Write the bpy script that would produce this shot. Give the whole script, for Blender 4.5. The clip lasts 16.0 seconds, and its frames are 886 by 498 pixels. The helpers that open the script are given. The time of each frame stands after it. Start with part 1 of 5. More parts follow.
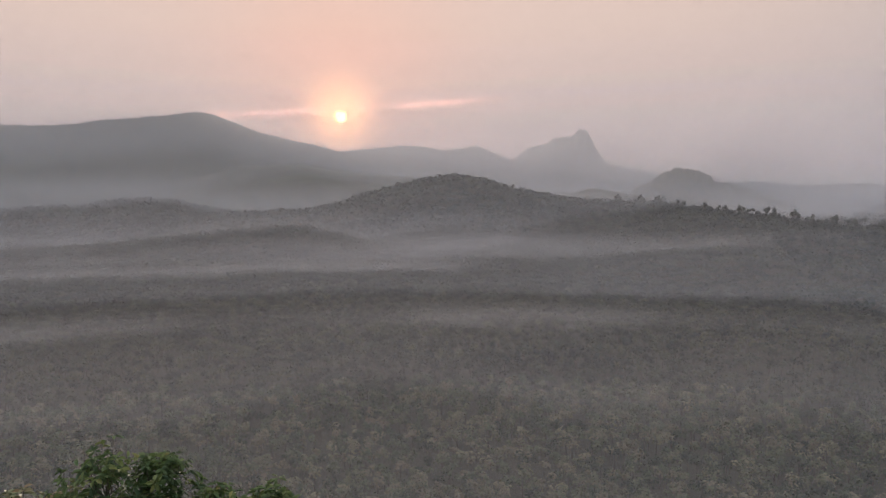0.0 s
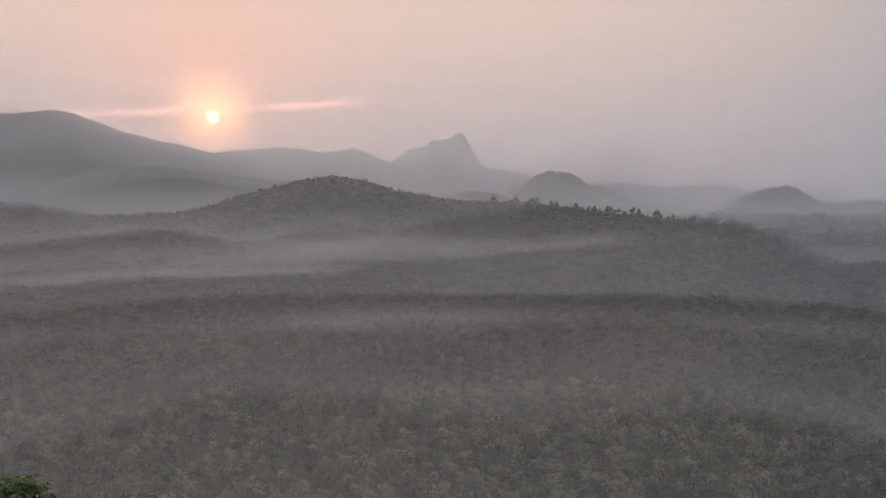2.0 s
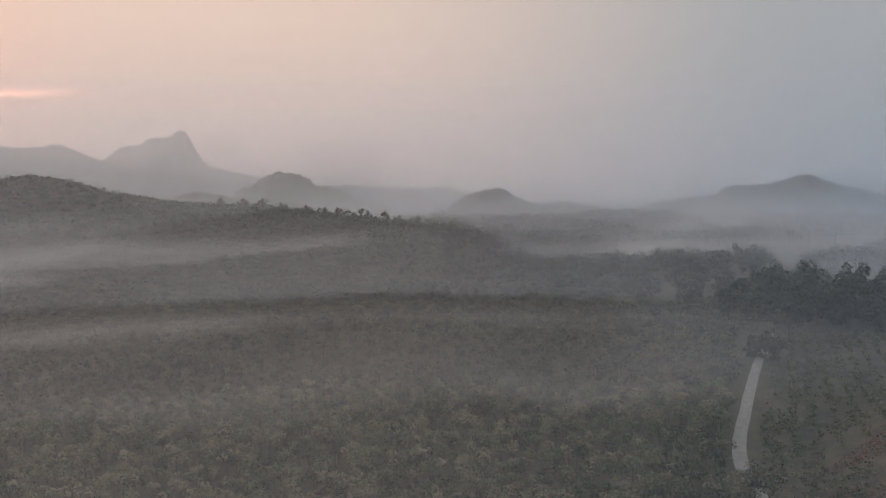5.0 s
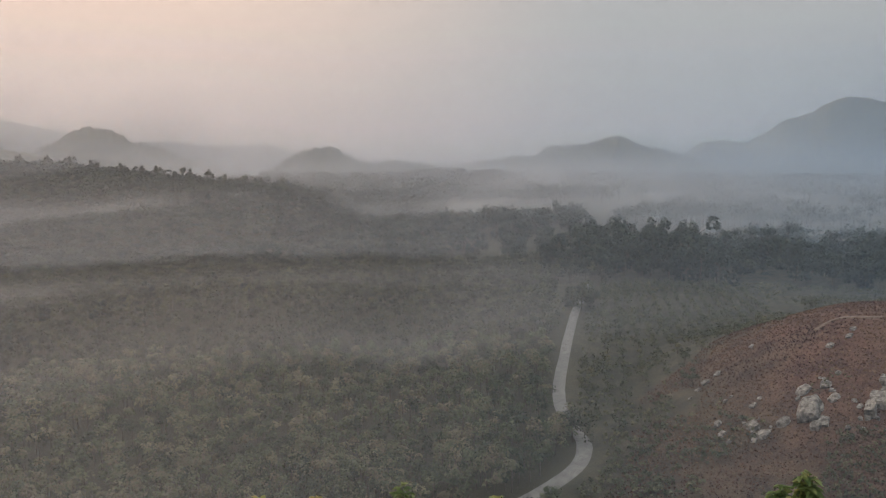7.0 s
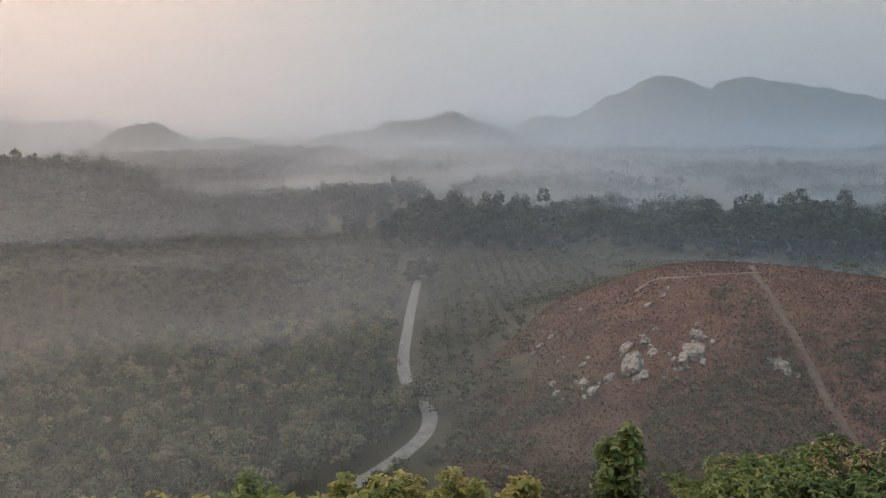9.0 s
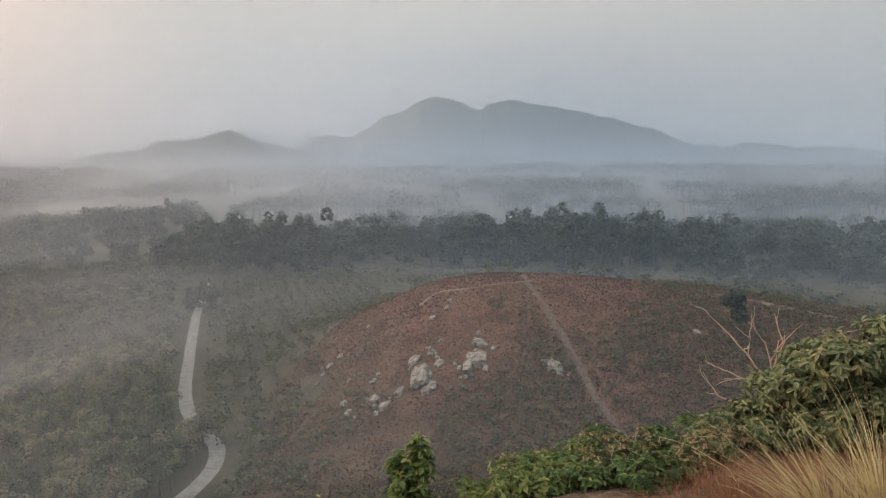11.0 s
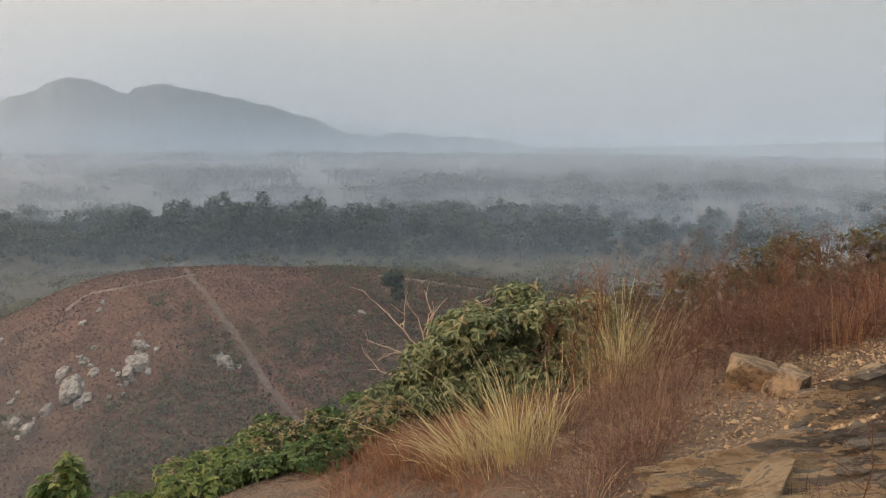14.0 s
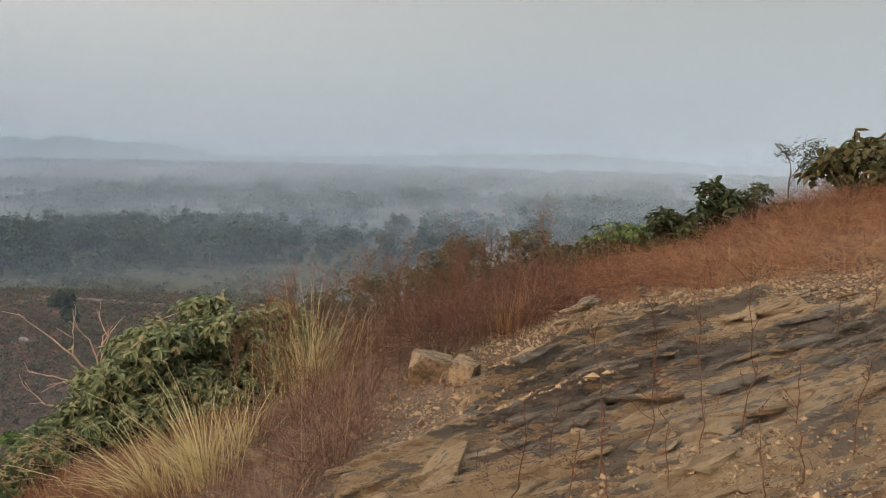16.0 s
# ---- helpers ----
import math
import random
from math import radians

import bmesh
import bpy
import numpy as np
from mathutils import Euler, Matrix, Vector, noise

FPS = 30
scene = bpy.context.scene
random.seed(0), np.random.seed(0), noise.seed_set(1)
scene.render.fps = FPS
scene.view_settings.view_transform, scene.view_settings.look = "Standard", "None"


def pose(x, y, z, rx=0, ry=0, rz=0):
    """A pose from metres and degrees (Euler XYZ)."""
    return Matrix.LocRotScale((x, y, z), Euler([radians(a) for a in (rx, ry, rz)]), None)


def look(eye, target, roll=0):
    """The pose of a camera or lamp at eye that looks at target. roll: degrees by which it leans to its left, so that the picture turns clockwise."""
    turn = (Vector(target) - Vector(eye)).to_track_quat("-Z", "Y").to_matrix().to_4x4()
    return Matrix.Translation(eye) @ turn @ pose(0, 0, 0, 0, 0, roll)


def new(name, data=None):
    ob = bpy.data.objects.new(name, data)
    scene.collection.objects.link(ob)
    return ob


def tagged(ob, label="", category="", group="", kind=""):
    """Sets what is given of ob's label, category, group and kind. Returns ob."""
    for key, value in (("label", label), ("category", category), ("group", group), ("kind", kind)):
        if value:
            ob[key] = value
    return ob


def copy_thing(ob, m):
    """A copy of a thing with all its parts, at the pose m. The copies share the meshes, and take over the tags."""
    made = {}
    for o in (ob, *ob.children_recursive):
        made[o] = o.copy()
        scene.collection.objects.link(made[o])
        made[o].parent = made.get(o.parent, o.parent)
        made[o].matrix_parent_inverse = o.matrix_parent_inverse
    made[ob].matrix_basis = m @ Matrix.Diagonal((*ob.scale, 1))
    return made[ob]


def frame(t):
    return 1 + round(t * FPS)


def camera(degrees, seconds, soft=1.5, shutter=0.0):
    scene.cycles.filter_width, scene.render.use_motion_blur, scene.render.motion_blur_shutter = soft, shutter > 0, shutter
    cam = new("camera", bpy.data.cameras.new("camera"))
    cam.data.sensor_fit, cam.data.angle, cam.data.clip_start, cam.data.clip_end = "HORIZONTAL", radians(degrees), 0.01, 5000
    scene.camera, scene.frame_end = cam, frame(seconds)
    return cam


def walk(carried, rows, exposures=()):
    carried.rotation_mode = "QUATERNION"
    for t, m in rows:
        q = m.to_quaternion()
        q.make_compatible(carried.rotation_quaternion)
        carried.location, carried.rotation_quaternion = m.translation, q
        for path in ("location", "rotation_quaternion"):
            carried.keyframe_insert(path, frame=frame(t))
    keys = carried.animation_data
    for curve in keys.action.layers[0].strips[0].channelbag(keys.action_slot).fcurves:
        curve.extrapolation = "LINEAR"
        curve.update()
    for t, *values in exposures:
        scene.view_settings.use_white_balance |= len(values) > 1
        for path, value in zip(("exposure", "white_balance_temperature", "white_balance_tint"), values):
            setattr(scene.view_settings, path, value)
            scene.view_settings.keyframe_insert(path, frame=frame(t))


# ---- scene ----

# ---------------------------------------------------------------- camera
# A person on a rocky hilltop turns on the spot, the camera held close before the face.
cam = camera(61.0, 16.0, soft=1.1)
TURNS = [  # seconds, yaw, pitch, roll
    (0.0, -1.54, -4.18, 0.02),
    (0.5, -4.07, -3.93, 0.22),
    (1.0, -6.11, -3.92, 0.26),
    (1.5, -8.77, -3.99, 0.34),
    (2.0, -10.71, -4.03, 0.24),
    (2.5, -13.41, -3.93, 0.23),
    (3.0, -16.15, -3.86, 0.06),
    (3.5, -19.57, -3.86, -0.02),
    (4.0, -23.39, -3.85, 0.11),
    (6.5, -41.05, -5.86, 0.04),
    (7.0, -43.80, -7.13, -0.07),
    (7.5, -46.66, -8.17, -0.07),
    (8.0, -49.89, -8.71, 0.03),
    (10.5, -67.32, -8.00, 0.24),
    (11.0, -72.45, -7.57, 0.28),
    (11.5, -77.50, -7.54, 0.10),
    (12.0, -81.96, -7.59, -0.16),
    (12.5, -85.42, -7.93, 0.10),
    (13.0, -88.29, -8.53, 0.46),
    (13.5, -91.92, -8.64, 0.24),
    (14.0, -97.67, -8.43, -0.32),
    (14.5, -104.10, -8.48, -0.74),
    (15.0, -109.14, -8.47, -0.79),
    (15.5, -114.63, -8.08, -0.89),
    (16.0, -120.87, -7.46, -1.42),
]
ARM = 0.12
walk(cam, [(t, pose(-ARM * math.sin(radians(yaw)), ARM * math.cos(radians(yaw)), 0, 90 + pitch, roll, yaw)) for t, yaw, pitch, roll in TURNS],
     exposures=[(0.0, 0.33, 6350, 13), (4.0, 0.33, 6450, 12), (6.5, 0.58, 6800, 10), (8.0, 0.76, 6900, 10), (10.5, 1.02, 7150, 11), (12.5, 1.18, 7450, 12), (14.0, 1.24, 7500, 12), (16.0, 1.2, 7350, 10)])
scene.cycles.transparent_max_bounces = 160

# ---------------------------------------------------------------- light
SUN_AZ, SUN_EL = radians(-6.13), radians(5.75)
sun_dir = Vector((math.sin(SUN_AZ) * math.cos(SUN_EL), math.cos(SUN_AZ) * math.cos(SUN_EL), math.sin(SUN_EL)))
sun = new("sun", bpy.data.lights.new("sun", "SUN"))
sun.data.energy, sun.data.angle, sun.data.color = 2.6, radians(5), (1.0, 0.80, 0.64)
sun.matrix_world = look(sun_dir * 50, (0, 0, 0))


class Nodes:
    """Short hand for building a node tree."""

    def __init__(self, tree):
        self.tree = tree
        tree.nodes.clear()

    def add(self, kind, **values):
        node = self.tree.nodes.new(kind)
        for key, value in values.items():
            if key in ("operation", "blend_type", "data_type", "attribute_name", "sky_type", "sun_disc", "feature", "interpolation_type", "musgrave_type", "noise_dimensions", "clamp"):
                setattr(node, key, value)
        return node

    def put(self, socket, value):
        if hasattr(value, "is_output"):
            self.tree.links.new(value, socket)
        else:
            socket.default_value = value

    def math(self, op, a, b=0.0, c=0.0, clamp=False):
        n = self.add("ShaderNodeMath", operation=op)
        n.use_clamp = clamp
        for s, v in zip(n.inputs, (a, b, c)):
            self.put(s, v)
        return n.outputs[0]

    def mix(self, f, a, b, blend="MIX"):
        n = self.add("ShaderNodeMix", data_type="RGBA", blend_type=blend)
        for s, v in zip((n.inputs[0], n.inputs[6], n.inputs[7]), (f, a, b)):
            self.put(s, v if hasattr(v, "is_output") or isinstance(v, (int, float)) else (*v[:3], 1))
        return n.outputs[2]

    def span(self, value, a, b, c=0.0, d=1.0, smooth=True):
        n = self.add("ShaderNodeMapRange", interpolation_type="SMOOTHSTEP" if smooth else "LINEAR")
        for s, v in zip(n.inputs, (value, a, b, c, d)):
            self.put(s, v)
        return n.outputs[0]

    def noise(self, where, scale, detail=3.0, rough=0.55):
        n = self.add("ShaderNodeTexNoise")
        self.put(n.inputs["Vector"], where)
        self.put(n.inputs["Scale"], scale), self.put(n.inputs["Detail"], detail), self.put(n.inputs["Roughness"], rough)
        return n.outputs["Fac"]

    def place(self):
        return self.add("ShaderNodeNewGeometry").outputs["Position"]

    def attribute(self, name):
        return self.add("ShaderNodeAttribute", attribute_name=name).outputs["Fac"]

    def island(self):
        return self.add("ShaderNodeNewGeometry").outputs["Random Per Island"]


def make_world():
    world = bpy.data.worlds.new("hazy_morning_sky")
    scene.world = world
    world.use_nodes = True
    n = Nodes(world.node_tree)
    way = n.add("ShaderNodeTexCoord").outputs["Generated"]
    sep = n.add("ShaderNodeSeparateXYZ")
    n.put(sep.inputs[0], way)
    up = sep.outputs["Z"]
    dot = n.add("ShaderNodeVectorMath", operation="DOT_PRODUCT")
    n.put(dot.inputs[0], way)
    dot.inputs[1].default_value = sun_dir
    toward = dot.outputs["Value"]
    # thick haze: warm towards the sun, cool away from it, darker at the horizon, brightest overhead
    warmth = n.span(toward, 0.45, 1.0)
    high = n.mix(warmth, (0.275, 0.302, 0.33), (0.59, 0.475, 0.42))
    low = n.mix(warmth, (0.205, 0.237, 0.275), (0.40, 0.315, 0.295))
    haze = n.mix(n.span(up, -0.02, 0.24), low, high)
    zenith = n.math("ADD", 1.0, n.math("MULTIPLY", n.span(up, 0.28, 0.9), 1.7))
    brighter = n.add("ShaderNodeVectorMath", operation="SCALE")
    n.put(brighter.inputs[0], haze), n.put(brighter.inputs["Scale"], zenith)
    haze = brighter.outputs[0]
    # the side away from the sun is dimmer and bluer
    haze = n.mix(1.0, haze, n.mix(n.span(toward, -0.95, 0.35), (0.685, 0.70, 0.71), (1.05, 1.0, 0.955)), "MULTIPLY")
    glow = n.math("POWER", n.math("MAXIMUM", toward, 0.0), 90.0)
    haze = n.mix(n.math("MULTIPLY", glow, 0.75), haze, (0.86, 0.47, 0.34))
    # a thin lit streak of cloud through the sun
    tilt = n.add("ShaderNodeVectorMath", operation="DOT_PRODUCT")
    n.put(tilt.inputs[0], way)
    tilt.inputs[1].default_value = Vector((-math.sin(radians(4.0)), 0, 1)).normalized()
    off = n.math("DIVIDE", n.math("SUBTRACT", tilt.outputs["Value"], 0.1165), 0.0045)
    streak = n.math("MULTIPLY", n.math("POWER", 2.718, n.math("MULTIPLY", n.math("MULTIPLY", off, off), -1.0)), n.span(toward, 0.972, 0.999, 0, 0.85))
    haze = n.mix(n.math("MULTIPLY", streak, n.span(n.noise(way, 22.0), 0.3, 0.65, 0.35, 1.0)), haze, (1.5, 0.78, 0.58))
    core = n.math("POWER", n.math("MAXIMUM", toward, 0.0), 1500.0)
    haze = n.mix(core, haze, (2.2, 1.05, 0.5))
    disc = n.span(toward, math.cos(radians(0.47)), math.cos(radians(0.25)))
    haze = n.mix(disc, haze, (9.0, 5.2, 1.3))
    back = n.add("ShaderNodeBackground")
    n.put(back.inputs["Color"], haze)
    back.inputs["Strength"].default_value = 1.0
    n.put(n.add("ShaderNodeOutputWorld").inputs["Surface"], back.outputs[0])


make_world()

# ---------------------------------------------------------------- materials


def material(name, colour, rough=0.85, bump=None, translucent=0.0, specular=0.3):
    """colour(n) gives the colour socket; bump(n) gives (height, distance, strength)."""
    mat = bpy.data.materials.new(name)
    mat.use_nodes = True
    n = Nodes(mat.node_tree)
    bsdf = n.add("ShaderNodeBsdfPrincipled")
    col = colour(n)
    n.put(bsdf.inputs["Base Color"], col)
    n.put(bsdf.inputs["Roughness"], rough(n) if callable(rough) else rough)
    bsdf.inputs["Specular IOR Level"].default_value = specular
    if bump:
        height, distance, strength = bump(n)
        b = n.add("ShaderNodeBump")
        b.inputs["Strength"].default_value, b.inputs["Distance"].default_value = strength, distance
        n.put(b.inputs["Height"], height)
        n.put(bsdf.inputs["Normal"], b.outputs[0])
    shader = bsdf.outputs[0]
    if translucent:
        thin = n.add("ShaderNodeBsdfTranslucent")
        n.put(thin.inputs["Color"], col)
        m = n.add("ShaderNodeMixShader")
        m.inputs[0].default_value = translucent
        n.put(m.inputs[1], shader), n.put(m.inputs[2], thin.outputs[0])
        shader = m.outputs[0]
    n.put(n.add("ShaderNodeOutputMaterial").inputs["Surface"], shader)
    return mat


def leaf_colours(*stops, spread=0.35):
    """Leaves that differ from plant to plant (attribute tint) and from leaf to leaf."""
    def colour(n):
        t = n.math("ADD", n.attribute("tint"), n.math("MULTIPLY", n.math("SUBTRACT", n.island(), 0.5), spread), clamp=True)
        ramp = n.add("ShaderNodeValToRGB")
        n.put(ramp.inputs[0], t)
        el = ramp.color_ramp.elements
        for i, c in enumerate(stops):
            at = i / (len(stops) - 1)
            e = el[i] if i < 2 else el.new(at)
            e.position, e.color = at, (*c, 1)
        return ramp.outputs[0]
    return colour


FOREST = material("forest_leaves", leaf_colours((0.028, 0.038, 0.024), (0.075, 0.092, 0.052), (0.132, 0.142, 0.082), (0.155, 0.128, 0.092), (0.2, 0.192, 0.115), spread=0.35), translucent=0.15)
FAR_FOREST = material("far_forest_leaves", leaf_colours((0.028, 0.036, 0.024), (0.05, 0.058, 0.036), (0.09, 0.088, 0.05), spread=0.45), translucent=0.15)
GROVE = material("grove_leaves", leaf_colours((0.022, 0.034, 0.028), (0.036, 0.05, 0.037), (0.06, 0.07, 0.045), spread=0.2), translucent=0.15)
SCRUB = material("scrub_leaves", leaf_colours((0.06, 0.066, 0.042), (0.095, 0.10, 0.06), (0.15, 0.138, 0.078)), translucent=0.3)
BARK = material("bark", lambda n: n.mix(n.noise(n.place(), 3.0), (0.05, 0.04, 0.03), (0.13, 0.11, 0.09)))


def ground_colour(n):
    p = n.place()
    big, mid, fine = n.noise(p, 0.02, 4), n.noise(p, 0.16, 5, 0.65), n.noise(p, 1.3, 5, 0.7)
    floor = n.mix(mid, (0.032, 0.033, 0.022), (0.065, 0.06, 0.038))
    field = n.mix(n.span(mid, 0.3, 0.7), (0.036, 0.037, 0.025), (0.075, 0.066, 0.043))
    dry = n.mix(n.span(mid, 0.32, 0.68), (0.07, 0.035, 0.028), (0.14, 0.072, 0.052))
    dry = n.mix(n.math("MULTIPLY", n.span(fine, 0.5, 0.72), 0.55), dry, (0.25, 0.165, 0.085))
    dry = n.mix(n.math("MULTIPLY", n.span(big, 0.45, 0.7), 0.45), dry, (0.09, 0.075, 0.045))
    c = n.mix(n.attribute("field"), floor, field)
    soil = n.mix(n.span(fine, 0.3, 0.7), (0.06, 0.04, 0.03), (0.14, 0.10, 0.072))
    soil = n.mix(n.math("MULTIPLY", n.span(n.noise(p, 24, 4, 0.7), 0.45, 0.7), 0.4), soil, (0.22, 0.165, 0.115))
    c = n.mix(n.attribute("soil"), c, soil)
    return n.mix(n.math("MULTIPLY", n.attribute("dry"), n.span(mid, 0.05, 0.4), clamp=True), c, dry)


GROUND = material("ground", ground_colour, 0.95, bump=lambda n: (n.noise(n.place(), 0.9, 6, 0.7), 0.5, 0.7))
HILL = material("wooded_hill", lambda n: n.mix(n.noise(n.place(), 0.02, 8, 0.7), (0.03, 0.04, 0.028), (0.085, 0.085, 0.055)), 0.95,
                bump=lambda n: (n.noise(n.place(), 0.05, 8, 0.7), 12.0, 0.6))
ROAD = material("road_concrete", lambda n: n.mix(n.span(n.noise(n.place(), 0.5, 6, 0.7), 0.3, 0.7), (0.14, 0.135, 0.127), (0.225, 0.215, 0.2)), 0.9)


def mist_material(name, scale, low, high, colour, sunlit_tone):
    mat = bpy.data.materials.new(name)
    mat.use_nodes = True
    n = Nodes(mat.node_tree)
    p = n.place()
    stretch = n.add("ShaderNodeMapping")
    n.put(stretch.inputs["Vector"], p)
    stretch.inputs["Scale"].default_value = (1, 1, 3.5)
    if scale:
        wisps = n.span(n.noise(stretch.outputs[0], scale, 3, 0.5), 0.3, 0.7, low, high)
        fine = n.span(n.noise(stretch.outputs[0], scale * 3, 4, 0.55), 0.25, 0.75, 0.85, 1.1)
        alpha = n.math("MULTIPLY", n.math("MULTIPLY", n.attribute("thickness"), wisps), fine, clamp=True)
    else:
        alpha = n.attribute("thickness")
    # droplets' scattered sunlight put into the colour: whiter towards the sun, bluer, dimmer away
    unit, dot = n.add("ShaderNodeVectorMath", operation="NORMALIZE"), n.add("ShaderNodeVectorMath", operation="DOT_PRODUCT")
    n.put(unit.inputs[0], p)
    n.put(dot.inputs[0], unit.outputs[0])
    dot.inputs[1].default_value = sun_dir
    lit_tone = n.mix(n.span(dot.outputs["Value"], 0.0, 0.95), colour, sunlit_tone)
    lit_tone = n.mix(n.span(dot.outputs["Value"], -0.95, 0.1), [c * k for c, k in zip(colour, (0.78, 0.84, 0.9))], lit_tone)
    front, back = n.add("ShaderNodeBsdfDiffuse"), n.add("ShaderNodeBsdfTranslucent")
    n.put(front.inputs["Color"], lit_tone), n.put(back.inputs["Color"], lit_tone)
    both, m = n.add("ShaderNodeMixShader"), n.add("ShaderNodeMixShader")
    n.put(both.inputs[1], front.outputs[0]), n.put(both.inputs[2], back.outputs[0])
    n.put(m.inputs[0], alpha)
    n.put(m.inputs[1], n.add("ShaderNodeBsdfTransparent").outputs[0]), n.put(m.inputs[2], both.outputs[0])
    n.put(n.add("ShaderNodeOutputMaterial").inputs["Surface"], m.outputs[0])
    return mat


# first colour away from the sun, second the sunlit tone mixed in by direction
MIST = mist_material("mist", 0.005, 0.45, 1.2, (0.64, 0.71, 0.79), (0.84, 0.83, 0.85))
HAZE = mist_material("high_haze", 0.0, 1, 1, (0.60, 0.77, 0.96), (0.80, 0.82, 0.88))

# ---------------------------------------------------------------- lie of the land


def polar(az, d):
    """Compass bearing in degrees and distance to x, y."""
    a = np.radians(az)
    return d * np.sin(a), d * np.cos(a)


def swell(x, y, az, d, h, sr, st, p=2.0):
    """A rounded hill at a bearing and distance: height, half-depth along the line of sight, half-width across it."""
    cx, cy = polar(az, d)
    ux, uy = cx / d, cy / d
    r, t = (x - cx) * ux + (y - cy) * uy, (x - cx) * uy - (y - cy) * ux
    return h * np.exp(-0.5 * (np.abs(r / sr) ** p + np.abs(t / st) ** p))


def ripple(x, y, size, seed=0.0):
    """A cheap smooth unevenness between -1 and 1."""
    a, b = x / size + seed, y / size - 1.7 * seed
    return (np.sin(a * 1.3 + 1.9 * np.sin(b * 0.7 + seed)) + np.sin(b * 1.7 + 1.3 * np.sin(a * 0.9)) + np.sin((a + b) * 0.8 + 2.1 * seed)) / 3


SWELLS = [  # bearing, distance, height, half-depth, half-width: low rises of the plain
    (-34, 1300, 15, 130, 200), (60, 900, 8, 60, 300), (85, 1500, 10, 90, 500), (105, 800, 10, 60, 300), (118, 620, 8, 60, 200), (40, 1400, 14, 90, 300),
]
HILLOCK = [(54, 190, -63), (59.5, 190, -57), (62.7, 190, -50), (65.6, 190, -44), (69.7, 190, -37), (72.3, 190, -34), (76, 190, -32), (82, 190, -32), (88, 190, -34), (92, 192, -35), (97, 196, -37), (102, 200, -40), (108, 204, -45), (118, 206, -60)]
DEEP = -96
RIDGES = [  # half-depth towards the viewer and away from him, and the crest as bearing, distance, height
    (62, 38, [(-40, 262, -72), (-21.5, 262, -69), (-14, 262, -62), (-5, 262, -60), (0, 262, -60), (5, 262, -67), (11, 262, -72), (14, 262, -77), (17, 262, -92)]),
    (75, 48, [(11, 300, -92), (13.3, 300, -77), (16, 300, -67), (19, 300, -62), (23, 300, -57), (27, 300, -55), (33, 300, -57), (38, 300, -59), (45, 300, -65)]),
    (95, 45, [(-27, 500, -84), (-22.7, 500, -75), (-18, 500, -69), (-15.5, 500, -62), (-12.8, 500, -58), (-9.3, 500, -61), (-2, 500, -63), (4, 500, -64), (9, 500, -80)]),
    (95, 48, [(-1, 575, -86), (1.6, 575, -69), (3.3, 575, -61), (11, 575, -55), (15.3, 575, -51), (19.5, 575, -47), (23.5, 575, -45), (28, 575, -48), (33, 575, -56), (38, 575, -66)]),
    (40, 26, [(0.5, 700, -80), (2.7, 700, -64), (4.6, 700, -57), (6.8, 700, -52), (8.5, 700, -56), (9.8, 700, -65), (12, 700, -84)]),
    (120, 60, [(-40, 780, -60), (-24.5, 780, -57), (-18, 780, -47), (-13, 780, -39), (-9, 780, -39), (-6, 780, -48), (-2, 780, -58), (3, 780, -75)]),
    (190, 150, [(-24, 1150, -60), (-19.4, 1150, -44), (-12, 1150, -33), (-8.4, 1150, -28), (-5.9, 1150, -19), (-3.4, 1150, -2), (-1.7, 1150, 8), (0.4, 1150, 17), (2.5, 1150, 22), (4.2, 1150, 18), (6.4, 1150, 6), (8.1, 1120, -3),
                (11, 1060, -13), (15.3, 1000, -18), (19.4, 900, -21), (23.4, 830, -27), (28.8, 760, -35), (33, 690, -41), (38, 640, -60), (44, 600, -80)]),
    (170, 150, [(-45, 1400, -50), (-28, 1400, -30), (-24.4, 1400, -25), (-20.4, 1400, -14), (-17.5, 1400, -19), (-15.4, 1400, -32), (-12.7, 1400, -42), (-8, 1400, -70)]),
]


def ridge(x, y, az, d, near, far, line, foot=DEEP):
    """The flanks of a ridge whose crest runs along a line of bearings, distances and heights."""
    b, r, h = np.array(line, float).T
    az = az + 0.25 * ripple(az, d * 0, 1.3, near * 0.1)
    crest_r = np.interp(az, b, r)
    crest_h = sum(w * np.interp(az + o, b, h) for o, w in ((-0.7, 0.25), (0, 0.5), (0.7, 0.25)))
    crest_h = np.where((az < b[0] - 4) | (az > b[-1] + 4), foot, crest_h)
    off = (d - crest_r) * (1 + 0.05 * ripple(x, y, 35, near))
    return foot + (crest_h - foot) * np.exp(-0.5 * np.abs(off / np.where(off < 0, near, far)) ** 2)


def valley(x, y):
    az = np.degrees(np.arctan2(x, y))
    d = np.hypot(x, y)
    z = -58 - 14 / (1 + np.exp((np.abs(az + 5) - 42) / 5)) * np.clip((1500 - d) / 700, 0, 1)
    for s in SWELLS:
        z = z + swell(x, y, *s)
    for near, far, line in RIDGES:
        z = np.maximum(z, ridge(x, y, az, d, near, far, line))
    z = np.maximum(z, ridge(x, y, az, d, 44, 40, HILLOCK, -62))
    return z + 1.2 * ripple(x, y, 45) * np.clip((d - 230) / 150, 0, 1) + 0.5 * ripple(x, y, 14, 2.0)


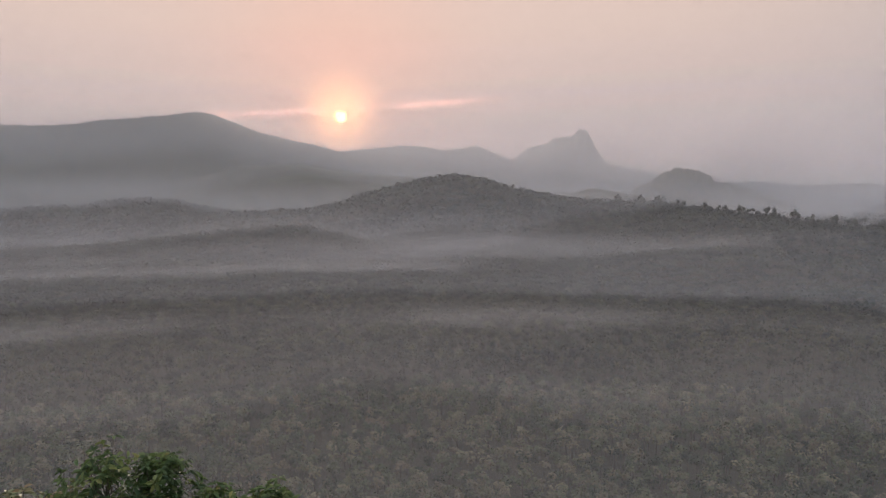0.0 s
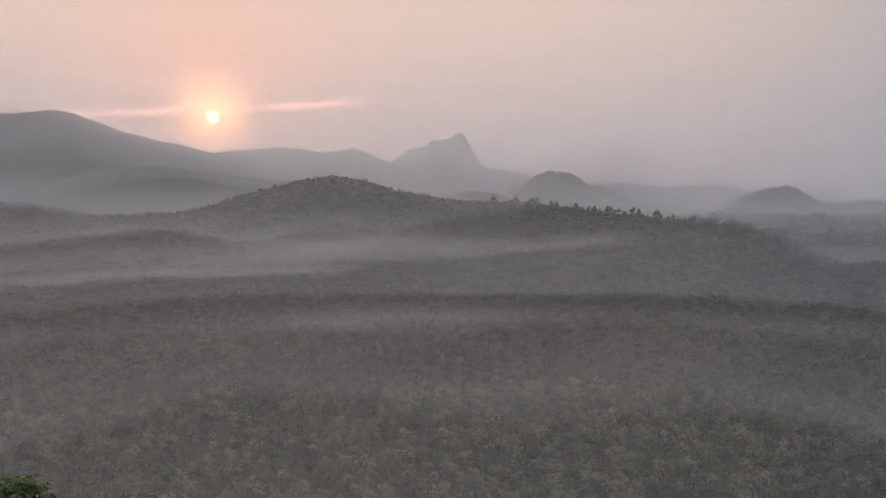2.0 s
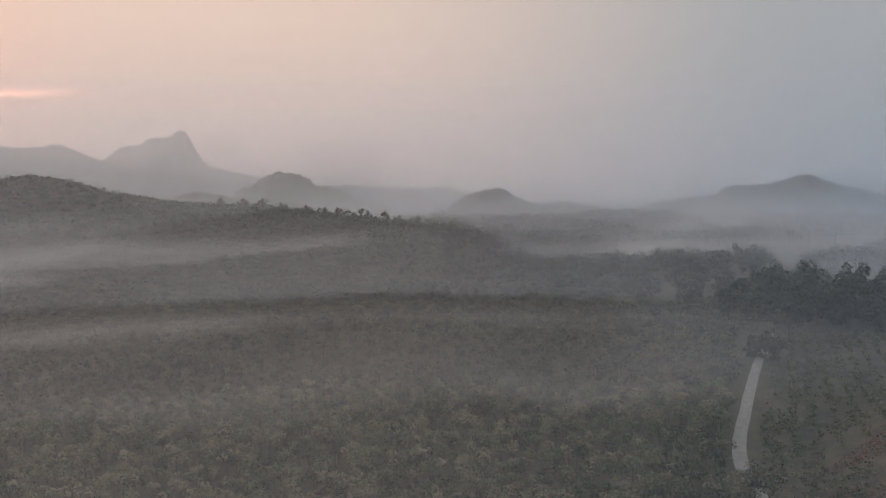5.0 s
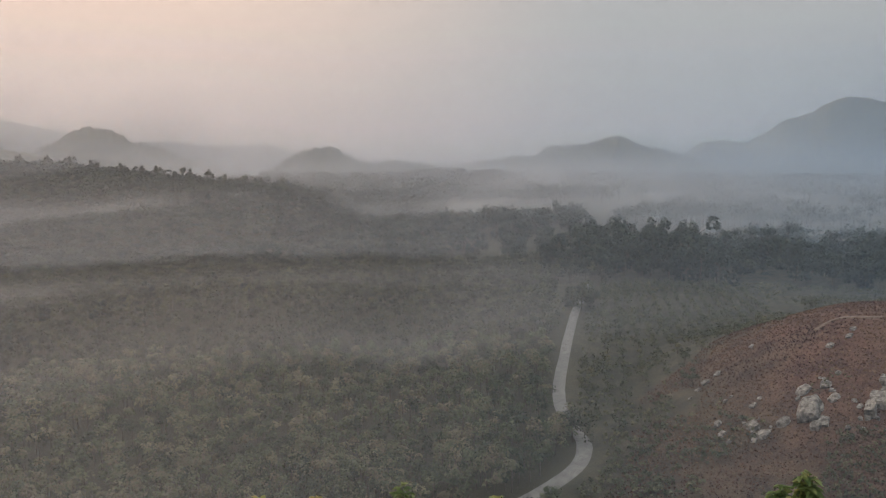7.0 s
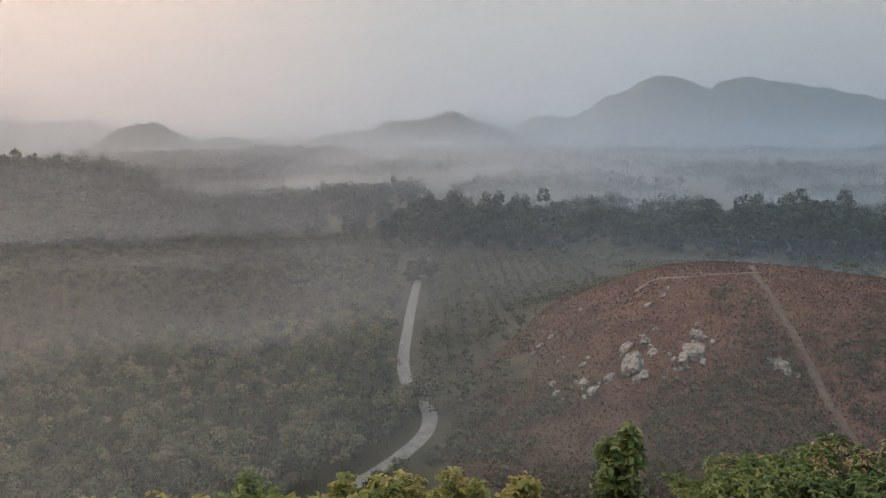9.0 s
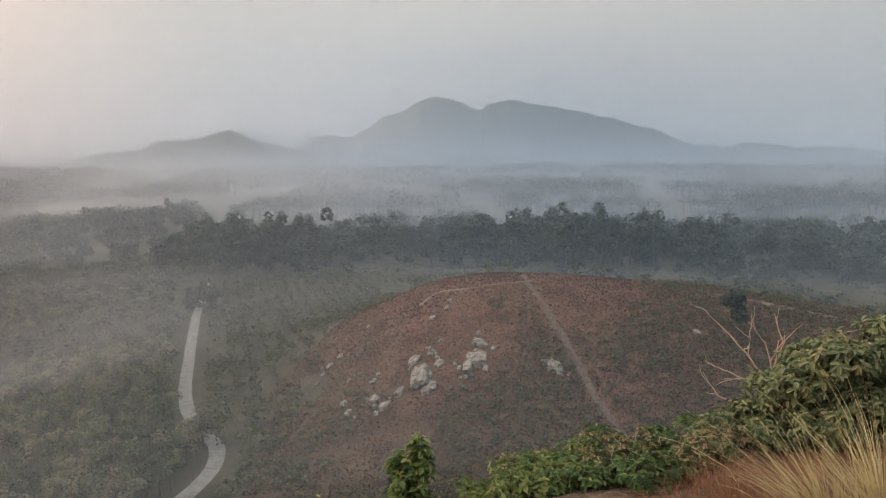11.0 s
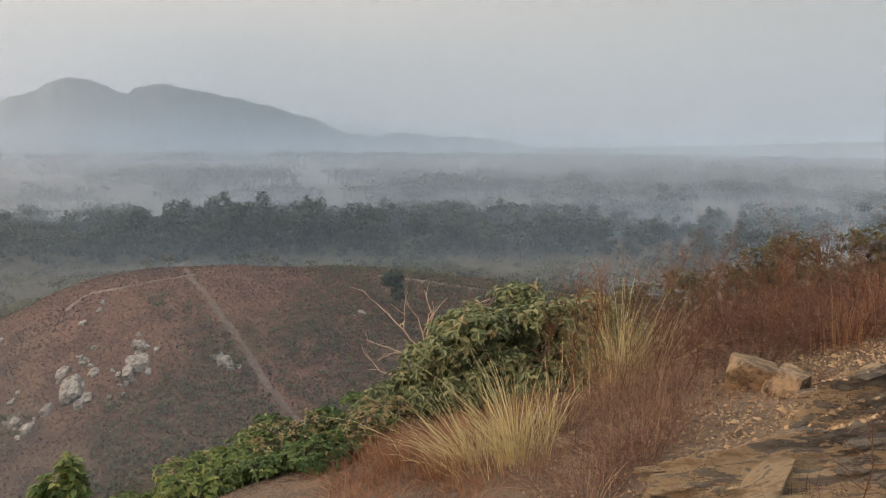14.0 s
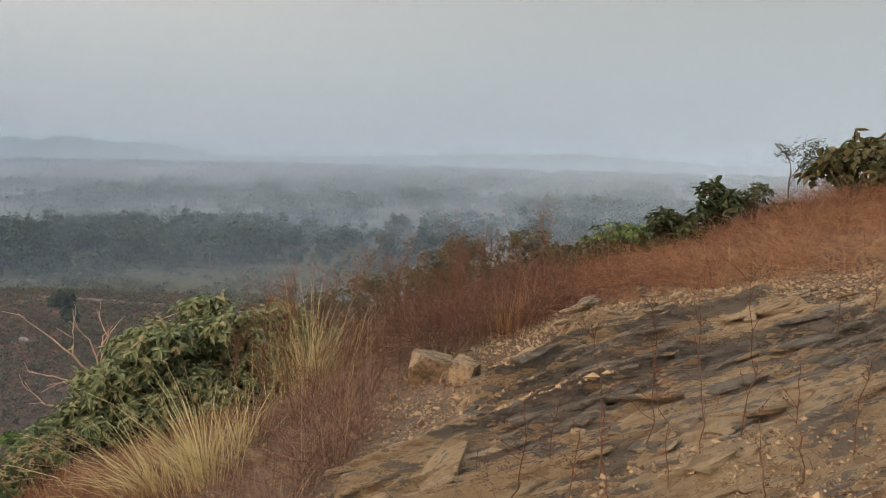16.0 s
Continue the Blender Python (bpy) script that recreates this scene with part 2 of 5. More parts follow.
def hilltop(x, y):
    """The rocky hill on which the camera stands: it rises behind it and falls away in front."""
    tilt = -0.187 * x - 0.2 * y
    tilt = np.where(tilt > 0, 9 * np.tanh(tilt / 9), tilt)
    u, v = 0.94 * x - 0.336 * y - 10.6, 0.6 * x + 0.8 * y - 4.6
    w = np.maximum(np.maximum(u, v), 0.94 * y - 0.34 * x - 4.0)
    fall = 0.55 * np.where(w > 0, w * w / (w + 2.5), 0)
    back = np.maximum(np.hypot(x, y) - 70, 0)
    return -1.6 + tilt - fall - 0.5 * back + 0.06 * ripple(x, y, 0.9) + 0.1 * ripple(x, y, 2.6, 1.0)


def land(x, y):
    return np.maximum(valley(x, y), hilltop(x, y))


def mesh_from(name, verts, faces, mat, smooth=False, **attributes):
    me = bpy.data.meshes.new(name)
    verts = np.asarray(verts, dtype=np.float32)
    faces = np.asarray(faces, dtype=np.int32)
    k = faces.shape[1]
    me.vertices.add(len(verts)), me.loops.add(faces.size), me.polygons.add(len(faces))
    me.vertices.foreach_set("co", verts.ravel())
    me.loops.foreach_set("vertex_index", faces.ravel())
    me.polygons.foreach_set("loop_start", np.arange(0, faces.size, k, dtype=np.int32))
    me.update(calc_edges=True)
    me.polygons.foreach_set("use_smooth", np.full(len(faces), smooth))
    for key, value in attributes.items():
        a = me.attributes.new(key, "FLOAT", "POINT")
        a.data.foreach_set("value", np.asarray(value, dtype=np.float32))
    me.materials.append(mat)
    return me


def sheet(rows, cols):
    """Quads of a grid of rows x cols vertices."""
    i = np.arange(rows - 1)[:, None] * cols + np.arange(cols - 1)[None]
    return np.stack([i, i + 1, i + cols + 1, i + cols], -1).reshape(-1, 4)


def part(name, me, parent=None, label=""):
    ob = new(name, me)
    ob.parent = parent
    if label:
        tagged(ob, label)
    return ob


def dryness(x, y):
    """Red dry grass: the hillock and its long shoulder."""
    uneven = 0.13 * ripple(x, y, 12) + 0.08 * ripple(x, y, 5, 2.0)
    knoll = np.hypot((x - 176) / 86, (y - 29) / 66)
    shoulder = np.hypot((x - 192) / 40, (y + 36) / 52)
    return 1 - np.clip((np.minimum(knoll, shoulder) - 0.5 + uneven) / 0.5, 0, 1)


def soilness(x, y):
    return np.clip((130 - np.hypot(x, y)) / 30, 0, 1) * (hilltop(x, y) > valley(x, y))


def fieldness(x, y):
    az, d = np.degrees(np.arctan2(x, y)), np.hypot(x, y)
    f = np.clip((az - 52) / 4, 0, 1) * np.clip((d - 100) / 20, 0, 1)
    return f


def make_ground():
    r = np.concatenate([np.geomspace(0.01, 0.15, 6, endpoint=False), np.geomspace(0.15, 30, 70, endpoint=False), np.geomspace(30, 120, 30, endpoint=False), np.geomspace(120, 1600, 140, endpoint=False), np.geomspace(1600, 4950, 16)])
    a = np.concatenate([np.linspace(-45, 165, 440), np.linspace(165, 315, 50)[1:]])
    A, R = np.meshgrid(a, r)
    x, y = polar(A, R)
    z = land(x, y)
    ob = new("ground", mesh_from("ground", np.stack([x, y, z], -1).reshape(-1, 3), sheet(len(r), len(a))[:, ::-1], GROUND, True,
                                 dry=dryness(x, y).ravel(), soil=soilness(x, y).ravel(), field=fieldness(x, y).ravel()))
    tagged(ob, "misty valley floor and rocky hill with dry grass", "ground", kind="structure")


make_ground()


def ragged(az, step, seed):
    """Uneven tree tops and rocks along a skyline: about -1 to 1."""
    gen = np.random.default_rng(seed)
    knots = np.arange(-70, 190, step)
    return np.interp(az, knots + gen.uniform(-0.3, 0.3, len(knots)) * step, gen.uniform(-1, 1, len(knots)))


def make_hill(name, label, d, line, near, far, rough=6.0, base=-70):
    """A far hill as a solid of its own; the skyline runs along bearings and heights."""
    b, h = np.array(line, float).T
    az = np.arange(b[0], b[-1] + 0.04, 0.08)
    rr = np.linspace(d - 2.2 * near, min(d + 2 * far, 4950), 34)
    A, R = np.meshgrid(az, rr)
    x, y = polar(A, R)
    crest_h = sum(w * np.interp(az + o, b, h) for o, w in ((-0.1, 0.25), (0, 0.5), (0.1, 0.25)))
    uneven = rough * (0.6 * ragged(az, 1.1, len(line)) + 0.5 * ragged(az, 0.35, d) + 0.45 * ragged(az, 0.14, d + 1)) * np.clip((crest_h - base) / 60, 0, 1)
    off = R - d
    crest_h = crest_h[None] + uneven[None] * np.exp(-((off / 70) ** 2))
    z = base + (crest_h - base) * np.exp(-0.5 * (off / np.where(off < 0, near, far)) ** 2)
    z = z + rough * (ripple(x, y, 90, d) + 0.75 * ripple(x, y, 33, d)) * np.clip((z - base - 5) / 60, 0, 1) * np.clip(np.abs(off) / 100, 0, 1)
    me = mesh_from(name, np.stack([x, y, z], -1).reshape(-1, 3), sheet(len(rr), len(az))[:, ::-1], HILL, True)
    return tagged(new(name, me), label, "hill" if "hill" in name else "mountain", kind="structure")


make_hill("mountain", "broad forested mountain fading in pink sunrise haze", 3000,
          [(-60, 120), (-42, 200), (-34, 225), (-28.7, 235), (-25.4, 240), (-21.9, 268), (-18.6, 288), (-16.5, 306), (-15.2, 296), (-12.6, 246), (-9.9, 206), (-7.5, 185), (-5.8, 160), (-3, 110), (0, 40), (3, -40)], 420, 420)
make_hill("mountain", "low forested spur in front of a far range", 3300, [(-14, 120), (-9.9, 170), (-6.7, 176), (-4.6, 186), (-2.5, 164), (0, 138), (2.5, 116), (5.9, 92), (10, 40), (13, -30)], 400, 300)
make_hill("mountain", "steep rock pinnacle on a far range in haze", 4200,
          [(-10, 180), (-4.6, 248), (-1.7, 266), (1.7, 244), (4.2, 266), (6, 203), (6.8, 188), (7.2, 209), (7.9, 255), (9.4, 275), (9.8, 308), (11.3, 311), (11.7, 346), (12.3, 350), (13.0, 240), (13.8, 162), (16.1, 130), (20, 60), (24, -40)], 300, 300, 7)
make_hill("hill", "low pale hill below a rock pinnacle", 3000, [(2, -20), (5.1, 66), (6.8, 85), (10.2, 104), (13.6, 80), (15.3, 45), (18, -30)], 300, 250, 3)
make_hill("hill", "long low wooded hill in grey haze", 2300,
          [(-50, 20), (-32, 20), (-24.3, 20), (-23, 25), (-20, 12), (-17.9, 35), (-15.7, 52), (-13.8, 79), (-11, 86), (-9.1, 89), (-7.1, 74), (-4.2, 57), (-1.7, 52), (0, 47), (2.5, 26), (5, -5), (9, -50)], 300, 280, 5)
make_hill("hill", "small dark wooded knoll above the mist", 2300, [(13.5, -40), (14.7, -8), (15.7, 7), (17.2, 50), (17.8, 64), (18.8, 73), (19.6, 72), (20.6, 60), (21.3, 42), (22, 30), (23.5, 14), (25.4, -12), (27.5, -45)], 180, 180, 10)
make_hill("hill", "long faint wooded rise in haze", 3150, [(18, 0), (22, 46), (23.8, 49), (25.4, 39), (27.5, 32), (30.8, 42), (33, 12), (36, -40)], 250, 250, 4)
make_hill("hill", "low wooded rise behind the valley ridge", 1900, [(7.5, -50), (9.8, -10), (10.9, 0), (12.8, 14), (14.9, 5), (16.6, -14), (19, -50)], 160, 160, 4)
make_hill("hill", "small flat-topped knoll above the mist", 2150,
          [(30.5, -52), (32.2, -14), (33, 9), (34.2, 21), (35.5, 20), (36.2, 2), (36.9, -12), (38.6, -28), (40.4, -15), (42.4, -27), (44.4, -39), (47.8, -42), (52, -60)], 150, 150, 10)
make_hill("hill", "twin rounded hills faint in haze", 2600, [(44, -50), (47, -20), (48.7, -9), (50.6, 2), (51.9, 35), (54.3, 31), (55.5, 53), (56.9, 69), (58, 46), (59.1, 17), (61.5, 2), (64, -40)], 200, 200, 10)
make_hill("mountain", "blue double-peaked mountain with a notch", 3200,
          [(60, -40), (61.6, 6), (62.6, 48), (63.8, 54), (65.7, 53), (67, 92), (68.1, 138), (69.7, 162), (70.7, 203), (71.8, 214), (73.5, 198), (74.7, 167), (75.3, 157), (75.7, 180), (76.1, 188), (77.4, 201), (79.7, 178), (82.5, 154), (85.6, 107), (88.3, 68),
           (90.3, 18), (92.8, 3), (94.6, 22), (96, 7), (97.3, -4), (99.6, 3), (101.9, -10), (104.1, -36), (106.5, -66)], 320, 300, 8)
make_hill("mountain", "faint low range on the hazy horizon", 4500, [(30, -45), (50, -40), (64, -60), (100, -60), (106, -62), (112, -48), (120, -30), (126, -12), (131, -2), (136, -22), (142, -50), (170, -50)], 190, 190, 3, -90)


# ---------------------------------------------------------------- road

ROAD_LINE = [(28, 92), (39, 106), (46, 116), (50.4, 124), (53.1, 132), (54.6, 140), (54.9, 149), (54.3, 156), (53.4, 165), (52.9, 178), (52.9, 194), (53.2, 216), (53.45, 237), (53.85, 272), (54.4, 305), (55, 345)]


def smooth_line(points, n=160):
    """A smooth line (Catmull-Rom) through bearings and distances, as x, y."""
    p = np.array([polar(a, d) for a, d in points])
    p = np.vstack([2 * p[0] - p[1], p, 2 * p[-1] - p[-2]])
    t = np.linspace(0, len(p) - 3 - 1e-6, n)
    i = t.astype(int)
    f = (t - i)[:, None]
    a, b, c, e = p[i], p[i + 1], p[i + 2], p[i + 3]
    return 0.5 * (2 * b + (c - a) * f + (2 * a - 5 * b + 4 * c - e) * f ** 2 + (3 * b - 3 * c + e - a) * f ** 3)


def ribbon(name, line, width, lift, mat, wobble=0.0, worn=False):
    tan = np.gradient(line, axis=0)
    tan /= np.linalg.norm(tan, axis=1)[:, None]
    nor = np.stack([tan[:, 1], -tan[:, 0]], 1)
    across = np.linspace(-0.5, 0.5, 6)
    edge = 1 + wobble * ripple(line[:, 0], line[:, 1], 2.5, 3.0)
    xy = line[:, None] + nor[:, None] * (across[None, :, None] * width * edge[:, None, None])
    z = land(xy[..., 0], xy[..., 1]).max(1, keepdims=True) + lift + 0 * xy[..., 0]
    if worn:  # a path follows the slope and its edges dip into the grass
        z = land(xy[..., 0], xy[..., 1]) + lift * np.array([-1, 0.7, 1, 1, 0.7, -1])
    return mesh_from(name, np.concatenate([xy, z[..., None]], -1).reshape(-1, 3), sheet(len(line), 6), mat, True)


road_xy = smooth_line(ROAD_LINE)
tagged(new("road", ribbon("road", road_xy, 3.1, 0.12, ROAD, 0.06)), "pale dusty country road bending through the forest", "road", kind="structure")


def off_road(x, y):
    return np.min(np.hypot(x[:, None] - road_xy[None, :, 0], y[:, None] - road_xy[None, :, 1]), axis=1)


# ---------------------------------------------------------------- plants

rng = np.random.default_rng(7)


def leaf_quads(c, n, size, aspect=1.0, gen=None):
    """One quad at each centre c, facing n, of the given sizes."""
    gen = gen or rng
    n = n / np.linalg.norm(n, axis=1)[:, None]
    h = gen.normal(size=n.shape)
    u = np.cross(n, h)
    u /= np.linalg.norm(u, axis=1)[:, None] + 1e-9
    v = np.cross(n, u)
    u, v = u * (size * aspect)[:, None] / 2, v * size[:, None] / 2
    verts = np.stack([c - v, c + u * 0.9, c + v, c - u * 0.9], 1).reshape(-1, 3)
    return verts, np.arange(len(c) * 4).reshape(-1, 4)


def leaf_tris(c, n, size, gen):
    """One ragged triangle at each centre c, facing n: a leaf clump seen from afar."""
    n = n / np.linalg.norm(n, axis=1)[:, None]
    u = np.cross(n, gen.normal(size=n.shape))
    u /= np.linalg.norm(u, axis=1)[:, None] + 1e-9
    v = np.cross(n, u)
    k = size[:, None] * 0.68
    a = gen.uniform(0.75, 1.15, (3, len(c), 1))
    verts = np.stack([c + v * k * a[0], c - v * k * 0.5 + u * k * 0.87 * a[1], c - v * k * 0.5 - u * k * 0.87 * a[2]], 1).reshape(-1, 3)
    return verts, np.arange(len(c) * 3).reshape(-1, 3)


def crown_points(n_trees, per, lobes=5, gen=None):
    """Unit crowns: lumpy clouds of points with outward directions, one row per tree."""
    gen = gen or rng
    lc = gen.normal(size=(n_trees, lobes, 3)) * (0.42, 0.42, 0.34)
    which = gen.integers(0, lobes, size=(n_trees, per))
    d = gen.normal(size=(n_trees, per, 3))
    d /= np.linalg.norm(d, axis=2)[..., None]
    d[..., 2] = np.where(d[..., 2] < -0.35, -d[..., 2], d[..., 2])
    p = np.take_along_axis(lc, which[..., None].repeat(3, 2), 1) + d * gen.uniform(0.38, 0.62, size=(n_trees, per, 1))
    return p, d


def forest_mesh(name, x, y, height, width, per, leaf, mat, tint, trunk=True, gen=None, low=0.35, tri=False):
    """Many trees in one mesh: lumpy crowns of leaf clumps, and thin trunks."""
    n = len(x)
    z = land(x, y)
    p, d = crown_points(n, per, gen=gen)
    scale = np.stack([width / 2, width / 2, height * (1 - low) / 2], 1)[:, None]
    base = np.stack([x, y, z + height * (1 + low) / 2], 1)[:, None]
    c = (p * scale * 1.05 + base).reshape(-1, 3)
    nor = (d + (gen or rng).normal(size=d.shape) * 0.25 + (0, 0, 0.4)).reshape(-1, 3)
    size = np.repeat(leaf, per) * (gen or rng).uniform(0.6, 1.35, n * per)
    v, f = leaf_tris(c, nor, size, gen) if tri else leaf_quads(c, nor, size, 1.1, gen)
    tv = np.repeat(tint, per * (3 if tri else 4))
    if trunk:
        w = (0.035 * height)[:, None]
        ang = np.array([0, 2.1, 4.2])
        ring = np.stack([np.cos(ang), np.sin(ang)], 1)[None]
        lo = np.concatenate([np.stack([x, y], 1)[:, None] + ring * w[..., None], np.repeat((z - 0.3)[:, None, None], 3, 1)], -1)
        hi = np.concatenate([np.stack([x, y], 1)[:, None] + ring * w[..., None] * 0.5, np.repeat((z + height * 0.65)[:, None, None], 3, 1)], -1)
        tvs = np.concatenate([lo, hi], 1).reshape(-1, 3)
        quad = np.array([[0, 1, 4, 3], [1, 2, 5, 4], [2, 0, 3, 5]])
        if tri:
            quad = np.concatenate([quad[:, :3], quad[:, [0, 2, 3]]])
        tf = (np.arange(n)[:, None, None] * 6 + quad[None]).reshape(-1, quad.shape[1])
        me = mesh_from(name, np.concatenate([v, tvs]), np.concatenate([f, tf + len(v)]), mat, False, tint=np.concatenate([tv, np.zeros(len(tvs))]))
        me.materials.append(BARK)
        me.polygons.foreach_set("material_index", np.concatenate([np.zeros(len(f), np.int32), np.ones(len(tf), np.int32)]))
        return me
    return mesh_from(name, v, f, mat, False, tint=tv)


def scatter(az0, az1, d0, d1, spacing, gen):
    """Jittered points over a sector, about spacing apart."""
    x1 = d1
    g = np.arange(-x1, x1, spacing)
    X, Y = np.meshgrid(g, g)
    X = (X + gen.uniform(-0.48, 0.48, X.shape) * spacing).ravel()
    Y = (Y + gen.uniform(-0.48, 0.48, Y.shape) * spacing).ravel()
    az, d = np.degrees(np.arctan2(X, Y)), np.hypot(X, Y)
    k = (az > az0) & (az < az1) & (d > d0) & (d < d1)
    return X[k], Y[k]


def wild(x, y):
    """True where the forest grows: off the road, off both hills and their fields."""
    az, d = np.degrees(np.arctan2(x, y)), np.hypot(x, y)
    return (off_road(x, y) > 4.0) & (valley(x, y) > hilltop(x, y) + 0.5) & ((az < 52.5 - np.clip((d - 300) / 300, 0, 1) * 3) | (d > 340)) & (dryness(x, y) < 0.3)


def plant_forest(name, label, az0, az1, d0, d1, spacing, h, w, per, leaf, seed, trunk, mat=FOREST, keep=None, fade=0.0, tri=True):
    gen = np.random.default_rng(seed)
    x, y = scatter(az0, az1, d0, d1, spacing, gen)
    k = wild(x, y)
    if keep is not None:
        k &= keep(x, y)
    k &= gen.uniform(size=len(x)) < np.clip((np.degrees(np.arctan2(x, y)) - az0) / max(fade, 1e-3), 0, 1)
    x, y = x[k], y[k]
    size = gen.uniform(0.6, 1.4, len(x)) + 0.15 * ripple(x, y, 25)
    tint = np.clip(0.42 + 0.22 * ripple(x, y, 40, 4.0) + gen.normal(size=len(x)) * 0.33, 0, 1)
    me = forest_mesh(name, x, y, h * size, w * size ** 0.7, per, np.full(len(x), leaf), mat, tint, trunk, gen, 0.35, tri)
    return tagged(new(name, me), label, "forest", kind="stuff")


plant_forest("near_forest", "dense dry-season forest of small yellow-green trees", -48, 56, 95, 230, 3.9, 5.4, 3.5, 105, 0.54, 1, True)
plant_forest("forest", "dense hazy forest of small dark trees", -48, 56, 230, 420, 4.8, 5.6, 4.3, 60, 0.85, 2, True, FAR_FOREST)
plant_forest("ridge_forest", "misty forest on low valley ridges", -48, 44, 420, 900, 6.0, 6.4, 6.6, 30, 1.7, 3, False, GROVE)
plant_forest("far_forest", "far forest cover on a rounded hill", -48, 50, 900, 1700, 10.0, 7.5, 10.5, 10, 4.8, 4, False, GROVE)


def open_plain(x, y):
    """Belts of trees across the plain, with gaps."""
    d, az = np.hypot(x, y), np.degrees(np.arctan2(x, y))
    wobble = 1 + 0.035 * ripple(x, y, 90, 2.0)
    near = np.min(np.abs(np.stack([d * wobble / b for b in (500, 690, 850, 1130, 1450, 1750)]) - 1), axis=0) < 0.055
    clump = ripple(x, y, 60, 5.0) + 0.5 * ripple(x, y, 22, 1.0) > -0.12
    strewn = (ripple(x, y, 40, 5.0) + 0.6 * ripple(x, y, 16, 1.0) > 0.3) & (d > 350)
    return np.where(az < 58, (ripple(x, y, 60, 5.0) + 0.5 * ripple(x, y, 22, 1.0) > 0.22) & (d > 555), (near & clump & (d > 460)) | (strewn & (az > 92)))


plant_forest("plain_trees", "scattered trees on the misty plain", 22, 160, 350, 1000, 9.5, 13.0, 11.5, 100, 1.5, 5, True, GROVE, open_plain, 25)
plant_forest("far_plain_trees", "far trees on the misty plain", 25, 160, 1000, 1900, 16.0, 16.0, 19.0, 64, 3.0, 6, False, GROVE, open_plain, 15)

# ---------------------------------------------------------------- mist


def make_mist(label, az0, az1, d, top, dens, hs, soft=7.0, wave=0.07, seed=0.0, floor=None, mat=MIST, along=([0], [1.0])):
    """A bank of mist that stands in the valley: densest near the ground, thinning upwards."""
    tall = mat is HAZE  # smooth haze goes on thinly above and to both sides
    az = np.arange(-82, 171, 3.0) if tall else np.arange(az0, az1 + 0.01, 1.5)
    k = np.linspace(0, 1, 36) ** (2.4 if tall else 1.3)
    A, K = np.meshgrid(az, k)
    R = d * (1 + wave * ripple(A * 0.12, A * 0.05, 1.0, seed))
    x, y = polar(A, R)
    g = valley(x, y) if floor is None else np.full(x.shape, float(floor))
    z = g - 2 + K * ((max(top, 0.36 * d) if tall else top) - g + 2)
    up = z - g
    fade = np.clip((top - z) / (top - g + 2) / 0.6, 0, 1)
    ends = np.clip((A - az0) / 8, 0, 1) * np.clip((az1 - A) / 10, 0, 1)
    ends = ends * ends * (3 - 2 * ends) * np.interp(A, *along)
    density = dens * np.clip(up / soft, 0, 1) * np.exp(-np.maximum(up, 0) / hs) * (fade * fade * (3 - 2 * fade)) ** 1.5 * ends
    density = np.maximum(density, 0.0005 if top >= 60 else 0.0)
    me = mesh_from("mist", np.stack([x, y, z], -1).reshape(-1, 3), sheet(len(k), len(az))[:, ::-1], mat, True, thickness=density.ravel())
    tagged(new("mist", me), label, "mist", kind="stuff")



def make_bank(label, az0, az1, d, top, total, hs, soft=7.0, seed=0.0, along=([0], [1.0]), mat=MIST, **more):
    """A bank built up of thin sheets, one behind the other, that together veil as much as total."""
    thin = 0.21 if mat is HAZE else 0.17
    n = max(1, math.ceil(math.log(1 - min(0.92, total * max(along[1]))) / math.log(1 - thin)))
    for i in range(n):
        make_mist(label, az0, az1, d * (1 + 0.011 * i), top, 1 - (1 - total) ** (1 / n), hs, soft, seed=seed + 0.7 * i, along=along, mat=mat, **more)


NORTH = ([-60, 12, 25, 50, 65, 80, 95, 130, 165], [1.1, 1.2, 1.25, 1.2, 1.0, 0.95, 0.65, 0.6, 0.55])
HIGH = ([-60, 85, 110, 130, 165], [1.0, 1.0, 0.8, 0.55, 0.35])
SUNWARD = ([-60, 10, 35, 55, 65, 95, 120, 165], [1.7, 1.7, 1.4, 1.2, 1.05, 0.75, 0.5, 0.3])
LEE = ([40, 60, 85, 115, 165], [0.4, 0.7, 1.0, 1.0, 0.8])
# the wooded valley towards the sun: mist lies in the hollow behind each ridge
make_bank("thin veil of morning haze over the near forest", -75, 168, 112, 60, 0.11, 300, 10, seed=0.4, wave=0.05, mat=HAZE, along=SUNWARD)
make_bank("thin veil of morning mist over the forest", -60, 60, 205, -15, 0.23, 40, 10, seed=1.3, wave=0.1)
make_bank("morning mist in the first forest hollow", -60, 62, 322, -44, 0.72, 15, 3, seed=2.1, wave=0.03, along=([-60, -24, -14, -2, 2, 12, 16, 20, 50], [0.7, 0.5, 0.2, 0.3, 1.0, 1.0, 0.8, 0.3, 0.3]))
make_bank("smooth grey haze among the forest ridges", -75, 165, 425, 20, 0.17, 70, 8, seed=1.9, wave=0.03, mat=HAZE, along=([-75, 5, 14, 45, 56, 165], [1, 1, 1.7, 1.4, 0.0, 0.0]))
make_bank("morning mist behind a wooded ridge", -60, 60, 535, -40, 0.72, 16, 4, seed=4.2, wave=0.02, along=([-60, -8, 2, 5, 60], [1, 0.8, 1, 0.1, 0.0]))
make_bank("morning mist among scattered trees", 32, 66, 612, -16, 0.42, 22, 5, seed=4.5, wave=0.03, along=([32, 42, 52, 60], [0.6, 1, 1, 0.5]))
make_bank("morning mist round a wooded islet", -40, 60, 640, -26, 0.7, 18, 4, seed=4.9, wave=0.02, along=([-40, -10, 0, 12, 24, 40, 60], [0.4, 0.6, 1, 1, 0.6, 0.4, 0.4]))
